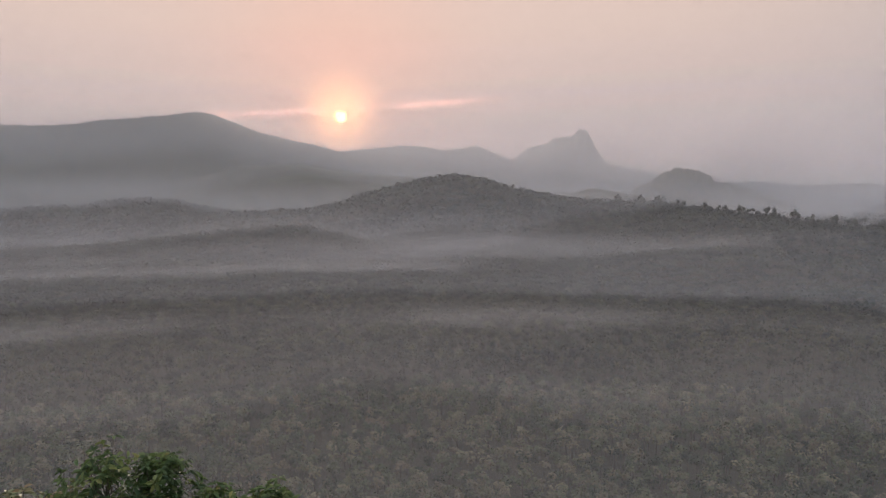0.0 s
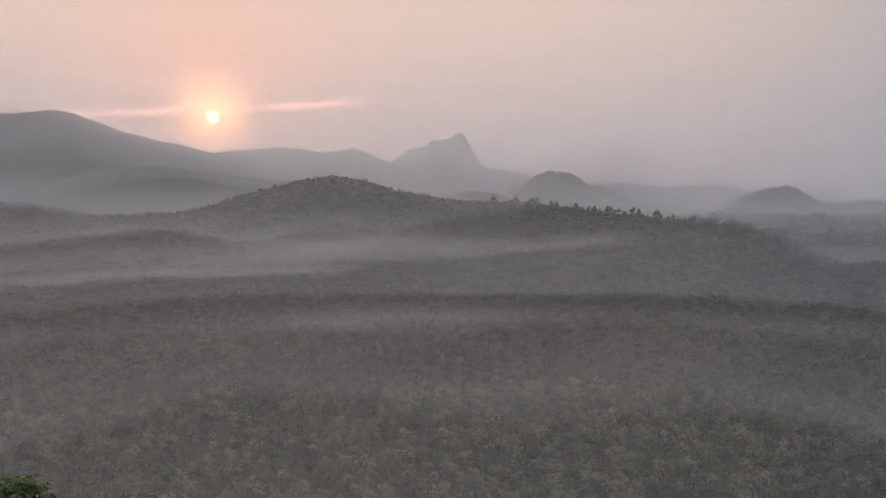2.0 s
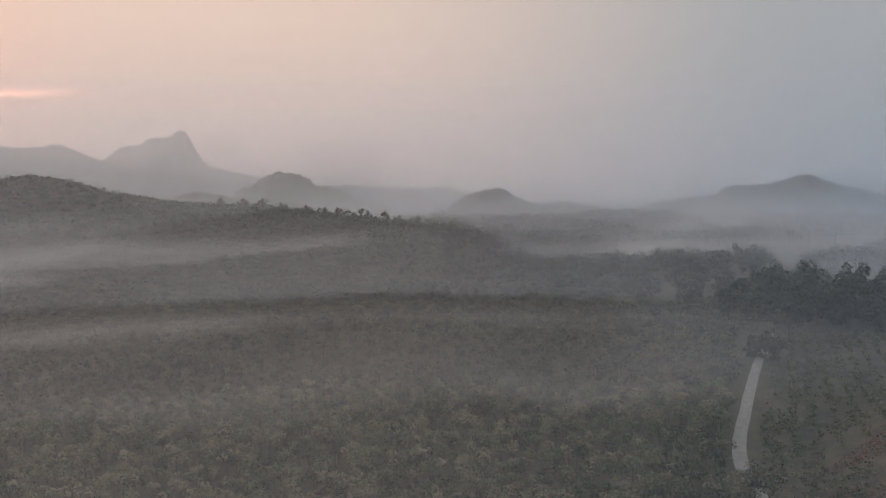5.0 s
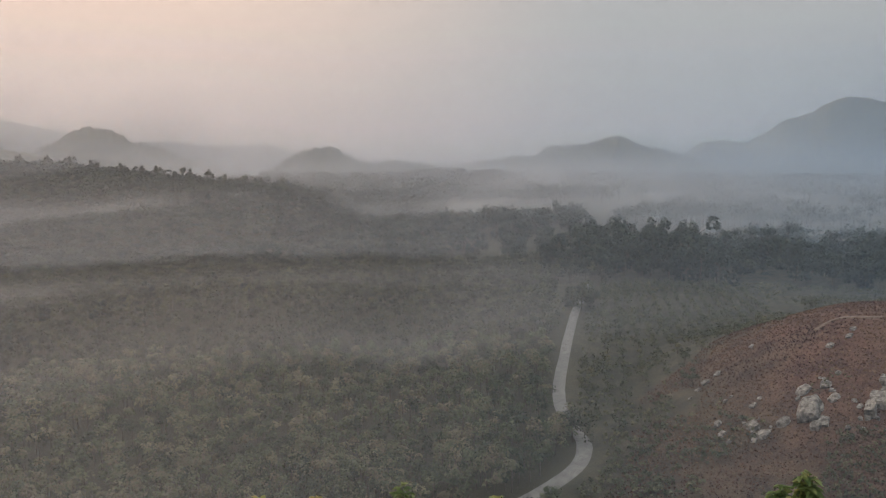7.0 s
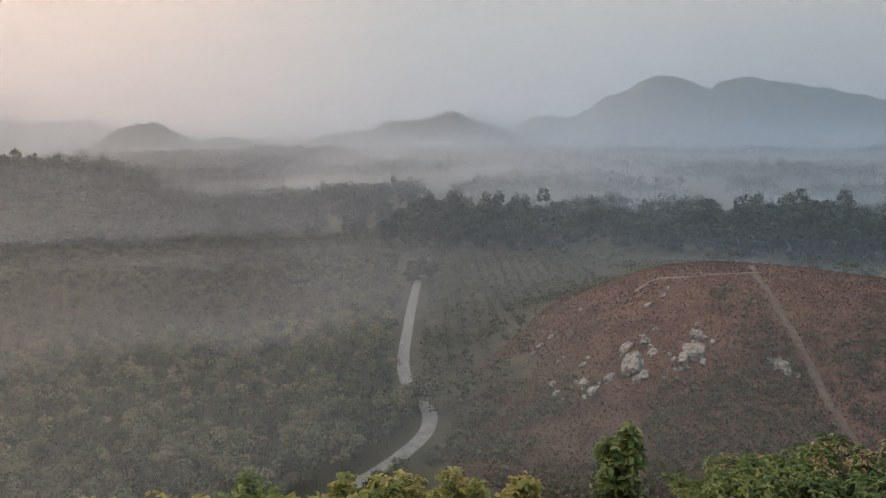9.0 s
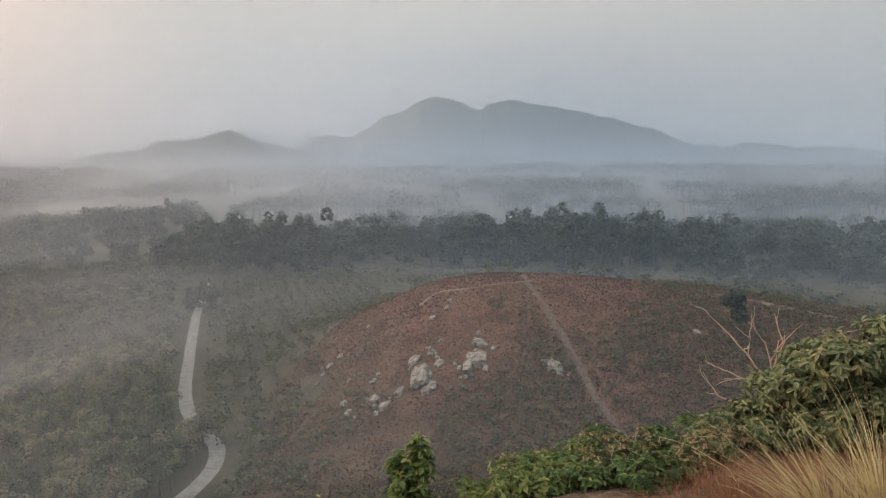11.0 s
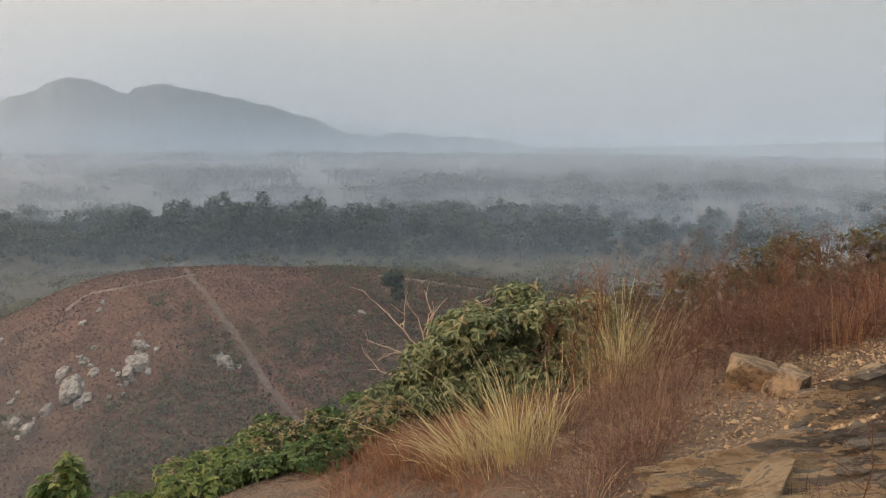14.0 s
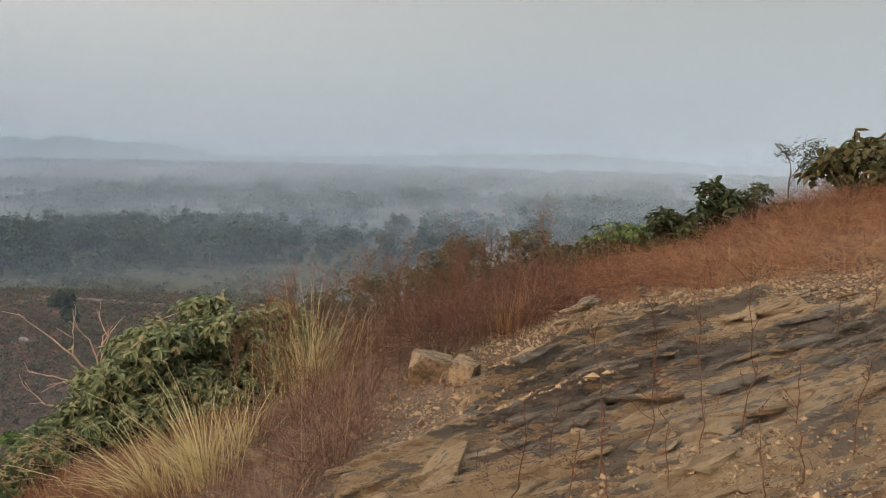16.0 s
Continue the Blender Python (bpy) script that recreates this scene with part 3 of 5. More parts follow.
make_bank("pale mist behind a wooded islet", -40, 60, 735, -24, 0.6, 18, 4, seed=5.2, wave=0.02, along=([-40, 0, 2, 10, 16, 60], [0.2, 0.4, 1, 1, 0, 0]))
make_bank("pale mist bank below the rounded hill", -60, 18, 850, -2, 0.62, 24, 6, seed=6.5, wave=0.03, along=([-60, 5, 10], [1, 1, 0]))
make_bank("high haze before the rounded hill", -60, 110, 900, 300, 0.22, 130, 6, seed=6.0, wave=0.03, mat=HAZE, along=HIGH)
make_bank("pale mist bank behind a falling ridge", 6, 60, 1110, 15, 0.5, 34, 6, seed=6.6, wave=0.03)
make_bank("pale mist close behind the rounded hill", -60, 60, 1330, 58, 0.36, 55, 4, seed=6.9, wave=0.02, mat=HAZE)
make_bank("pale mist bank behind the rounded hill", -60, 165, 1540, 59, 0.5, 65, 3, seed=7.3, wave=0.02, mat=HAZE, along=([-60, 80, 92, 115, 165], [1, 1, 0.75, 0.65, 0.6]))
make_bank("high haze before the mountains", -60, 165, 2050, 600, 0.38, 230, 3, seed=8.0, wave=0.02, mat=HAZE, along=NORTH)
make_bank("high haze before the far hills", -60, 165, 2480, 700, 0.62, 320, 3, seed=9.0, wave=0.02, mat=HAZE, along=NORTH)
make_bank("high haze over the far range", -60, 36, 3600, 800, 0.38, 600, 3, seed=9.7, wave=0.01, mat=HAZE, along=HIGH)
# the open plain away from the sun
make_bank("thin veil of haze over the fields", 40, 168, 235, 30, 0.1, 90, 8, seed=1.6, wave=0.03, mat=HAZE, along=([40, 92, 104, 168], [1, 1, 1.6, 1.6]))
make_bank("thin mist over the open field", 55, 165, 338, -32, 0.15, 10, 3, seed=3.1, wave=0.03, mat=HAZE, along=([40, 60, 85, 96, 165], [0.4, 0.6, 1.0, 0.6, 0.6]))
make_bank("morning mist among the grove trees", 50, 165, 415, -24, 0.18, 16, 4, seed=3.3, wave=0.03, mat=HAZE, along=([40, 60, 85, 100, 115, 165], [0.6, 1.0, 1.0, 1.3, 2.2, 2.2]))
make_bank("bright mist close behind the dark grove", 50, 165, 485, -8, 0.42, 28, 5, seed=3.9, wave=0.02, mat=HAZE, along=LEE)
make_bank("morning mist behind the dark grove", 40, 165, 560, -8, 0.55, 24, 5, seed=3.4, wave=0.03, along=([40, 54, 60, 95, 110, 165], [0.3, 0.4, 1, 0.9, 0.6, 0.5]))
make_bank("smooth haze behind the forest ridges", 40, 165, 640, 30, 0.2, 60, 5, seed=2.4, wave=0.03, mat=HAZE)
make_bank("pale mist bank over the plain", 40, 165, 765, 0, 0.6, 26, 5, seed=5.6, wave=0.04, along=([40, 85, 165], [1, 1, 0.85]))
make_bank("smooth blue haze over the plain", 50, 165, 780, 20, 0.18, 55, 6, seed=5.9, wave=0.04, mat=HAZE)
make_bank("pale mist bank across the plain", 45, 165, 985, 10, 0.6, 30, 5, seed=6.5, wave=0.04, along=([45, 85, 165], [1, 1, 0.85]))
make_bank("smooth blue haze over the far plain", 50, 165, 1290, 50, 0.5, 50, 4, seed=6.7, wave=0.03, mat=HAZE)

# ---------------------------------------------------------------- things: trees


def tube(points, r0, r1, sides=5):
    """A tapered round limb along points: vertices and quads."""
    p = np.asarray(points, float)
    t = np.gradient(p, axis=0)
    t /= np.linalg.norm(t, axis=1)[:, None] + 1e-9
    ref = np.where(np.abs(t[:, 2:3]) > 0.9, np.array([[1.0, 0, 0]]), np.array([[0, 0, 1.0]]))
    a = np.cross(t, ref)
    a /= np.linalg.norm(a, axis=1)[:, None]
    b = np.cross(t, a)
    ang = np.linspace(0, 2 * np.pi, sides, endpoint=False)
    r = np.linspace(r0, r1, len(p))[:, None, None]
    v = p[:, None] + r * (np.cos(ang)[None, :, None] * a[:, None] + np.sin(ang)[None, :, None] * b[:, None])
    i = np.arange(len(p) - 1)[:, None] * sides
    j = np.arange(sides)[None]
    k = (np.arange(sides) + 1) % sides
    f = np.stack([i + j, i + k[None], i + sides + k[None], i + sides + j], -1).reshape(-1, 4)
    return v.reshape(-1, 3), f


def join(pieces):
    """Joins (vertices, faces) pairs."""
    vs, fs, n = [], [], 0
    for v, f in pieces:
        vs.append(v), fs.append(f + n)
        n += len(v)
    return np.concatenate(vs), np.concatenate(fs)


def bent(a, b, gen, sag=0.1, n=6):
    """A slightly crooked line from a to b."""
    a, b = np.asarray(a, float), np.asarray(b, float)
    t = np.linspace(0, 1, n)[:, None]
    off = gen.normal(size=3) * sag * np.linalg.norm(b - a)
    return a + (b - a) * t + off * (t * (1 - t) * 4) * 0.5 + gen.normal(size=(n, 3)) * 0.012 * np.linalg.norm(b - a) * (t > 0) * (t < 1)


def tree_of(name, label, height, width, clumps, leaf, mat, seed, bare=0.35, lobes=7, group=""):
    """A tree at the origin: trunk, limbs and a lumpy crown of leaf clumps."""
    gen = np.random.default_rng(seed)
    root = tagged(new(name), label, "tree", group)
    top = np.array([gen.normal() * 0.04 * height, gen.normal() * 0.04 * height, height * 0.8])
    stem = tube(bent((0, 0, -0.4), top, gen, 0.05, 8), height * 0.028, height * 0.008, 6)
    lc = gen.normal(size=(lobes, 3)) * (width * 0.27, width * 0.27, height * (1 - bare) * 0.24) + (0, 0, height * (1 + bare) / 2)
    limbs = [tube(bent(top * gen.uniform(0.45, 0.8), c, gen, 0.15, 5), height * 0.011, height * 0.004, 4) for c in lc]
    part("trunk", mesh_from("trunk", *join([stem] + limbs), BARK, True), root)
    which = gen.integers(0, lobes, clumps)
    d = gen.normal(size=(clumps, 3))
    d /= np.linalg.norm(d, axis=1)[:, None]
    d[:, 2] = np.where(d[:, 2] < -0.5, -d[:, 2], d[:, 2])
    r = gen.uniform(0.5, 1.0, (clumps, 1)) ** 0.5 * np.array([[width * 0.24, width * 0.24, height * (1 - bare) * 0.2]])
    v, f = leaf_quads(lc[which] + d * r, d + gen.normal(size=d.shape) * 0.3 + (0, 0, 0.3), gen.uniform(0.55, 1.3, clumps) * leaf, 1.0, gen)
    tint = np.repeat(np.clip(0.45 + gen.normal() * 0.2 + 0.15 * gen.normal(size=lobes), 0, 1)[which], 4)
    part("crown", mesh_from("crown", v, f, mat, False, tint=tint), root)
    return root


def stand(kinds, spots, gen, lo=0.85, hi=1.15):
    """Stands copies of the kinds of tree on the land at bearings and distances; the first ones are moved, the rest copied."""
    for i, (az, d) in enumerate(spots):
        x, y = polar(az, d)
        z = float(land(np.array(x), np.array(y)))
        s = gen.uniform(lo, hi)
        m = Matrix.LocRotScale((x, y, z), Euler((0, 0, gen.uniform(0, 6.28))), (s, s, s * gen.uniform(0.92, 1.1)))
        if i < len(kinds):
            kinds[i].matrix_basis = m
        else:
            ob = copy_thing(kinds[i % len(kinds)], pose(0, 0, 0))
            ob.matrix_basis = m


def grove():
    gen = np.random.default_rng(31)
    kinds = [tree_of("grove_tree", "tall dark broad-crowned tree in a misty grove", h, w, 900, 1.7, GROVE, 40 + i, b, 14, "trees of the dark grove")
             for i, (h, w, b) in enumerate([(21, 14, 0.0), (22, 13, 0.05), (19, 15, 0.0), (21, 12, 0.05), (20, 14, 0.0), (22, 15, 0.05), (16, 14, 0.0), (22, 10, 0.1)])]
    spots = []
    for az in np.arange(54.5, 132, 0.72):
        dense = np.interp(az, [54, 78, 82, 102, 107, 112, 120, 132], [0.95, 0.85, 0.95, 0.95, 0.6, 0.3, 0.2, 0.15])
        for near, far in ((352, 380), (385, 425), (425, 470)):
            if gen.uniform() < dense * (np.interp(az, [54, 64, 74, 80, 90, 132], [1.0, 0.8, 0.35, 0.5, 0.7, 0.7]) if near < 360 else 1):
                spots.append((az + gen.uniform(-0.6, 0.6), gen.uniform(near, far) + 0.4 * (az - 60)))
    lone = [(40.1, 468), (42.7, 440), (45.4, 450), (46.3, 455), (44.6, 462), (37.4, 640), (35.9, 560), (34.8, 610), (31.5, 690), (48.8, 430), (49.7, 438), (39.6, 452), (52.6, 420), (51.6, 452), (55.9, 345), (52.1, 360)]
    lone += [(gen.uniform(24, 54), gen.uniform(490, 680)) for _ in range(64)]
    stand(kinds, [p for p in spots if p[0] < 62 or 74 < p[0] < 88], gen, 0.72, 1.12)
    lower = [copy_thing(k, pose(0, 0, 0)) for k in kinds]
    stand(lower, [p for p in spots if p[0] >= 88 or 62 <= p[0] <= 74], gen, 0.56, 0.93)
    small = [copy_thing(kinds[i], pose(0, 0, 0)) for i in (0, 2, 4, 6)]
    stand(small, lone, gen, 0.65, 1.0)


def under_grove(x, y):
    az = np.degrees(np.arctan2(x, y))
    return (ripple(x, y, 22, 6.0) > -0.35 + np.clip((az - 95) / 30, 0, 1)) & (np.hypot(x, y) > 375 + 15 * ripple(x, y, 18, 2.0))


grove()
plant_forest("grove_understory", "dark undergrowth between the grove trees", 55, 128, 355, 500, 6.0, 8.0, 8.5, 34, 1.4, 21, False, GROVE, under_grove)


def roadside():
    """Trees at the near edge of the forest that can be told apart."""
    gen = np.random.default_rng(77)
    kinds = [tree_of("forest_tree", "small yellow-green forest tree with a rounded crown", h, w, 330, 0.5, FOREST, 60 + i, 0.2, 10, "trees at the forest edge")
             for i, (h, w) in enumerate([(6.5, 5), (5.8, 4.6), (7, 4.6), (5.2, 4.8), (6.2, 5.4), (7.4, 5.2)])]
    az = gen.uniform(-33, 50, 240)
    d = gen.uniform(118, 152, 240)
    x, y = polar(az, d)
    ok = (off_road(x, y) > 6) & (valley(x, y) > hilltop(x, y) + 0.5)
    spots = [(52.9, 152), (53.3, 150), (52.3, 148), (52.9, 157), (53.6, 155), (51.9, 168), (51.8, 180), (51.7, 196), (52.7, 144), (51.8, 140)] + list(zip(az[ok], d[ok]))
    stand(kinds, spots, gen, 0.62, 1.05)
    big = tree_of("forest_tree", "large dark green tree beside the road bend", 8.5, 7.5, 620, 0.55, FAR_FOREST, 69, 0.1, 12, "trees at the forest edge")
    clump = [tree_of("forest_tree", "dark round tree at the end of the road", h, w, 700, 0.9, FAR_FOREST, 70 + i, 0.0, 12, "dark trees beside the road") for i, (h, w) in enumerate([(10, 9), (8, 9), (9, 8)])]
    stand(clump, [(54.4, 284), (55.1, 288), (53.7, 290)], gen, 0.95, 1.05)
    stand([big], [(54.0, 151)], gen, 1, 1)


roadside()


def crest_trees():
    """Dark upright trees that stand out along the nearer ridges."""
    gen = np.random.default_rng(91)
    kinds = [tree_of("crest_tree", "dark upright tree standing out on a misty ridge", h, w, 220, 1.15, GROVE, 120 + i, 0.12, 7, "dark trees on the ridges") for i, (h, w) in enumerate([(9.5, 4), (8.5, 4.4), (11, 3.8), (8, 4.6)])]
    spots = [(a, 262 + gen.uniform(-6, 6)) for a in (-9.5, -6.2, -3.8, -1.5, 0.4, 2.2, 3.6, 5.1, 6.3, 7.3, 7.7, 8.4, 9.2, 9.9, 10.5, 11.1, 11.7, 12.6, 13.3, 14.2)]
    spots += [(a, 500 + gen.uniform(-8, 8)) for a in (-16.4, -15.7, -15.1, -14.4, -13.9, -13.4, -13.0, -12.5, -12.1, -11.6, -11.2, -10.9, -10.7, -10.2, -9.4, -8.1, -6.9, -5.3, -3.8, -2.1, 0.4)]
    spots += [(a, 300 + gen.uniform(-10, 10)) for a in (15.6, 17.2, 18.9, 20.3, 22.4, 24.0, 26.5, 28.8, 31.5)]
    spots += [(a, 575 + gen.uniform(-8, 8)) for a in np.arange(4, 28, 0.9)]
    stand(kinds, spots, gen, 0.75, 1.2)
    tall = [copy_thing(k, pose(0, 0, 0)) for k in kinds]
    far = [(a + gen.uniform(-0.3, 0.3), np.interp(a, (15.3, 19.4, 23.4, 28.8, 33), (985, 885, 815, 745, 675)) + gen.uniform(-12, 12)) for a in np.arange(14, 37, 0.36)]
    stand(tall, far, gen, 1.2, 1.9)


crest_trees()

DARK_FAR = material("dark_far_leaves", leaf_colours((0.012, 0.02, 0.012), (0.02, 0.03, 0.017), (0.035, 0.045, 0.022)), translucent=0.1)
dark_tree = tree_of("lone_tree", "lone dark tree with a dense flat crown on the hillock", 13, 5.8, 900, 0.85, DARK_FAR, 93, 0.25, 8)
stand([dark_tree], [(94.25, 168)], np.random.default_rng(1), 1, 1)
knoll_kinds = [tree_of("small_tree", "small sparse tree on the dry hillock", 4.2, 3.2, 130, 0.5, SCRUB, 95 + i, 0.4, 5, "small trees on the hillock") for i in range(3)]
stand(knoll_kinds, [(85.0, 193), (87.5, 190), (76.0, 191), (77.4, 192), (82.6, 194), (84.4, 191), (62.7, 172), (70.3, 192), (68.5, 188), (60.5, 152), (62.9, 138), (58.8, 142), (57.5, 158), (64.8, 206), (62.0, 176), (76.6, 164), (86.0, 150)], np.random.default_rng(2), 0.7, 1.1)

# plantation rows beside the road, scrub over the hillock and the fields


def plantation():
    gen = np.random.default_rng(5)
    a0 = radians(55.5)
    u, v = np.array([math.sin(a0), math.cos(a0)]), np.array([math.cos(a0), -math.sin(a0)])
    R, T = np.meshgrid(np.arange(180, 352, 3.6), np.arange(3, 62, 4.8))
    R, T = R.ravel() + gen.normal(size=R.size) * 0.5, T.ravel() + gen.normal(size=T.size) * 0.35
    x, y = u[0] * R + v[0] * T, u[1] * R + v[1] * T
    k = (off_road(x, y) > 6) & (dryness(x, y) < 0.25) & (gen.uniform(size=len(x)) < 0.88)
    x, y = x[k], y[k]
    h = gen.uniform(2.0, 3.6, len(x))
    me = forest_mesh("orchard_rows", x, y, h, h * 0.75, 26, np.full(len(x), 0.62), SCRUB, np.clip(gen.normal(0.4, 0.2, len(x)), 0, 1), True, gen, 0.2)
    tagged(new("orchard_rows", me), "rows of young planted trees beside the road", "orchard", kind="stuff")


plantation()


path_xy = smooth_line([(78.6, 190), (79.0, 179.5), (79.9, 171), (80.7, 163), (81.6, 157), (82.5, 151), (83.4, 144.5), (84.5, 138.5), (85.9, 133), (87.2, 128.5)], 90)
crest_xy = smooth_line([(70.6, 176), (71.4, 179), (72.3, 180), (74.0, 179), (75.7, 179.5), (77.5, 181), (79.2, 183.5)], 60)

KNOLL_SCRUB = material("hillock_scrub_leaves", leaf_colours((0.07, 0.07, 0.045), (0.10, 0.10, 0.06), (0.15, 0.13, 0.072)), translucent=0.3)


def off_path(x, y):
    lines = np.concatenate([path_xy, crest_xy])
    return np.min(np.hypot(x[:, None] - lines[None, :, 0], y[:, None] - lines[None, :, 1]), axis=1)


def scrub(name, label, n, inside, h0, h1, per, leaf, seed, mat=SCRUB, t0=0.5):
    gen = np.random.default_rng(seed)
    x, y = gen.uniform(60, 420, n), gen.uniform(-230, 190, n)
    k = inside(x, y, gen)
    x, y = x[k], y[k]
    k = (off_path(x, y) > 1.6) & (off_road(x, y) > 4.5) & (valley(x, y) > hilltop(x, y) + 0.3)
    x, y = x[k], y[k]
    h = gen.uniform(h0, h1, len(x)) * (1 + 0.3 * ripple(x, y, 9))
    me = forest_mesh(name, x, y, h, h * gen.uniform(0.9, 1.6, len(x)), per, np.full(len(x), leaf), mat, np.clip(gen.normal(t0, 0.25, len(x)), 0, 1), False, gen, 0.0, True)
    tagged(new(name, me), label, "scrub", kind="stuff")


def on_knoll(x, y, gen):
    """Thick patches of scrub, with bare red grass between them."""
    t = 1.1 * ripple(x, y, 17, 1.0) + 0.7 * ripple(x, y, 7, 2.0) + 0.15 * ripple(x, y, 2.2, 4.0) + np.clip((120 + 0.35 * x - 1.9 * y) / 90 - 1.0, -0.6, 0.7) + 0.5 * (np.hypot(x, y) < 142)
    return (dryness(x, y) > 0.2) & (gen.uniform(size=len(x)) < np.clip((t - 0.25) / 0.9, 0.0, 0.7))


def round_knoll(x, y, gen):
    az, d = np.degrees(np.arctan2(x, y)), np.hypot(x, y)
    dense = np.where(d < 240, 0.8, 0.45) * np.clip(0.35 + 1.5 * ripple(x, y, 17, 3.0) + 0.8 * ripple(x, y, 6, 1.0), 0.03, 1)
    return (dryness(x, y) < 0.45) & (az > 53) & (az < 125) & (d > 100) & (d < 370) & (gen.uniform(size=len(x)) < dense)


scrub("hillock_scrub", "low grey-green scrub on the dry red hillock", 230000, on_knoll, 0.3, 1.3, 16, 0.32, 8, KNOLL_SCRUB)
scrub("valley_scrub", "patchy green scrub at the foot of the hillock", 90000, round_knoll, 0.4, 1.7, 12, 0.55, 9, t0=0.5)



def in_field(x, y, gen):
    az, d = np.degrees(np.arctan2(x, y)), np.hypot(x, y)
    dense = np.clip(0.3 + 1.6 * ripple(x, y, 30, 7.0), 0.05, 1) * np.clip((d - 215) / 120, 0.1, 1)
    return (dryness(x, y) < 0.2) & (az > 80) & (az < 130) & (d > 210) & (d < 400) & (gen.uniform(size=len(x)) < dense)


scrub("field_bushes", "dark bushes scattered over the misty field", 4200, in_field, 1.6, 4.6, 60, 0.7, 14, GROVE)


def knoll_tufts():
    """Dry grass tussocks that roughen the hillock."""
    gen = np.random.default_rng(12)
    x, y = gen.uniform(95, 260, 130000), gen.uniform(-50, 110, 130000)
    k = (dryness(x, y) > 0.2) & (valley(x, y) > hilltop(x, y) + 0.3)
    x, y = x[k], y[k]
    k = off_path(x, y) > 0.65 + 0.35 * ripple(x, y, 2.0)
    x, y = x[k], y[k]
    c = np.stack([x, y, land(x, y) + 0.12], 1)
    nor = gen.normal(size=c.shape) * (0.8, 0.8, 0.5) + (0, 0, 0.5)
    v, f = leaf_quads(c, nor, gen.uniform(0.22, 0.5, len(x)), 1.0, gen)
    me = mesh_from("dry_tussocks", v, f, DRY_FAR, False, tint=np.repeat(np.clip(0.48 + 0.42 * ripple(x, y, 9, 2.0) + 0.2 * ripple(x, y, 3, 1.0) + gen.normal(size=len(x)) * 0.2, 0, 1), 4))
    tagged(new("dry_tussocks", me), "rust-red dry grass tussocks covering the hillock", "grass", kind="stuff")


DRY_FAR = material("dry_tussock", leaf_colours((0.06, 0.034, 0.028), (0.12, 0.064, 0.046), (0.19, 0.125, 0.072)), translucent=0.2)
knoll_tufts()

# ---------------------------------------------------------------- hillock: boulders, path

PALE_ROCK = material("pale_rock", lambda n: n.mix(n.span(n.noise(n.place(), 1.1, 6, 0.7), 0.35, 0.68), (0.09, 0.078, 0.068), (0.34, 0.305, 0.265)), 0.9,
                     bump=lambda n: (n.noise(n.place(), 2.5, 6, 0.7), 0.25, 0.9))
STREAK = material("pale_earth", lambda n: n.mix(n.span(n.noise(n.place(), 0.9, 6, 0.7), 0.3, 0.7), (0.11, 0.076, 0.058), (0.2, 0.145, 0.11)), 0.95)
TRACK = material("bare_earth", lambda n: n.mix(n.span(n.noise(n.place(), 0.9, 6, 0.7), 0.3, 0.7), (0.075, 0.053, 0.043), (0.14, 0.105, 0.083)), 0.95)


def stone_mesh(name, mat, seed, size, flat=0.6, cuts=3, facets=9):
    """A broken, blocky stone: a ball cut flat by random planes, then roughened."""
    gen = np.random.default_rng(seed)
    bm = bmesh.new()
    bmesh.ops.create_icosphere(bm, subdivisions=cuts, radius=1.0)
    planes = np.concatenate([np.concatenate([np.eye(3), -np.eye(3)]) + gen.normal(size=(6, 3)) * 0.16, gen.normal(size=(facets, 3))])
    planes /= np.linalg.norm(planes, axis=1)[:, None]
    depth = np.concatenate([gen.uniform(0.5, 0.7, 6), gen.uniform(0.62, 0.9, facets)])
    for v in bm.verts:
        p = np.array(v.co)
        for q, e in zip(planes, depth):
            over = p @ q - e
            if over > 0:
                p = p - q * over
        p = p * (1.12 + 0.07 * noise.noise(Vector(p) * 2.3 + Vector((seed, 0, 0))) + 0.05 * noise.noise(Vector((p[0] * 3, p[1] * 3, p[2] * 14 + seed))))
        v.co = Vector((p[0] * size[0], p[1] * size[1], p[2] * size[2] * flat))
    me = bpy.data.meshes.new(name)
    bm.to_mesh(me)
    bm.free()
    me.materials.append(mat)
    for poly in me.polygons:
        poly.use_smooth = False
    return me


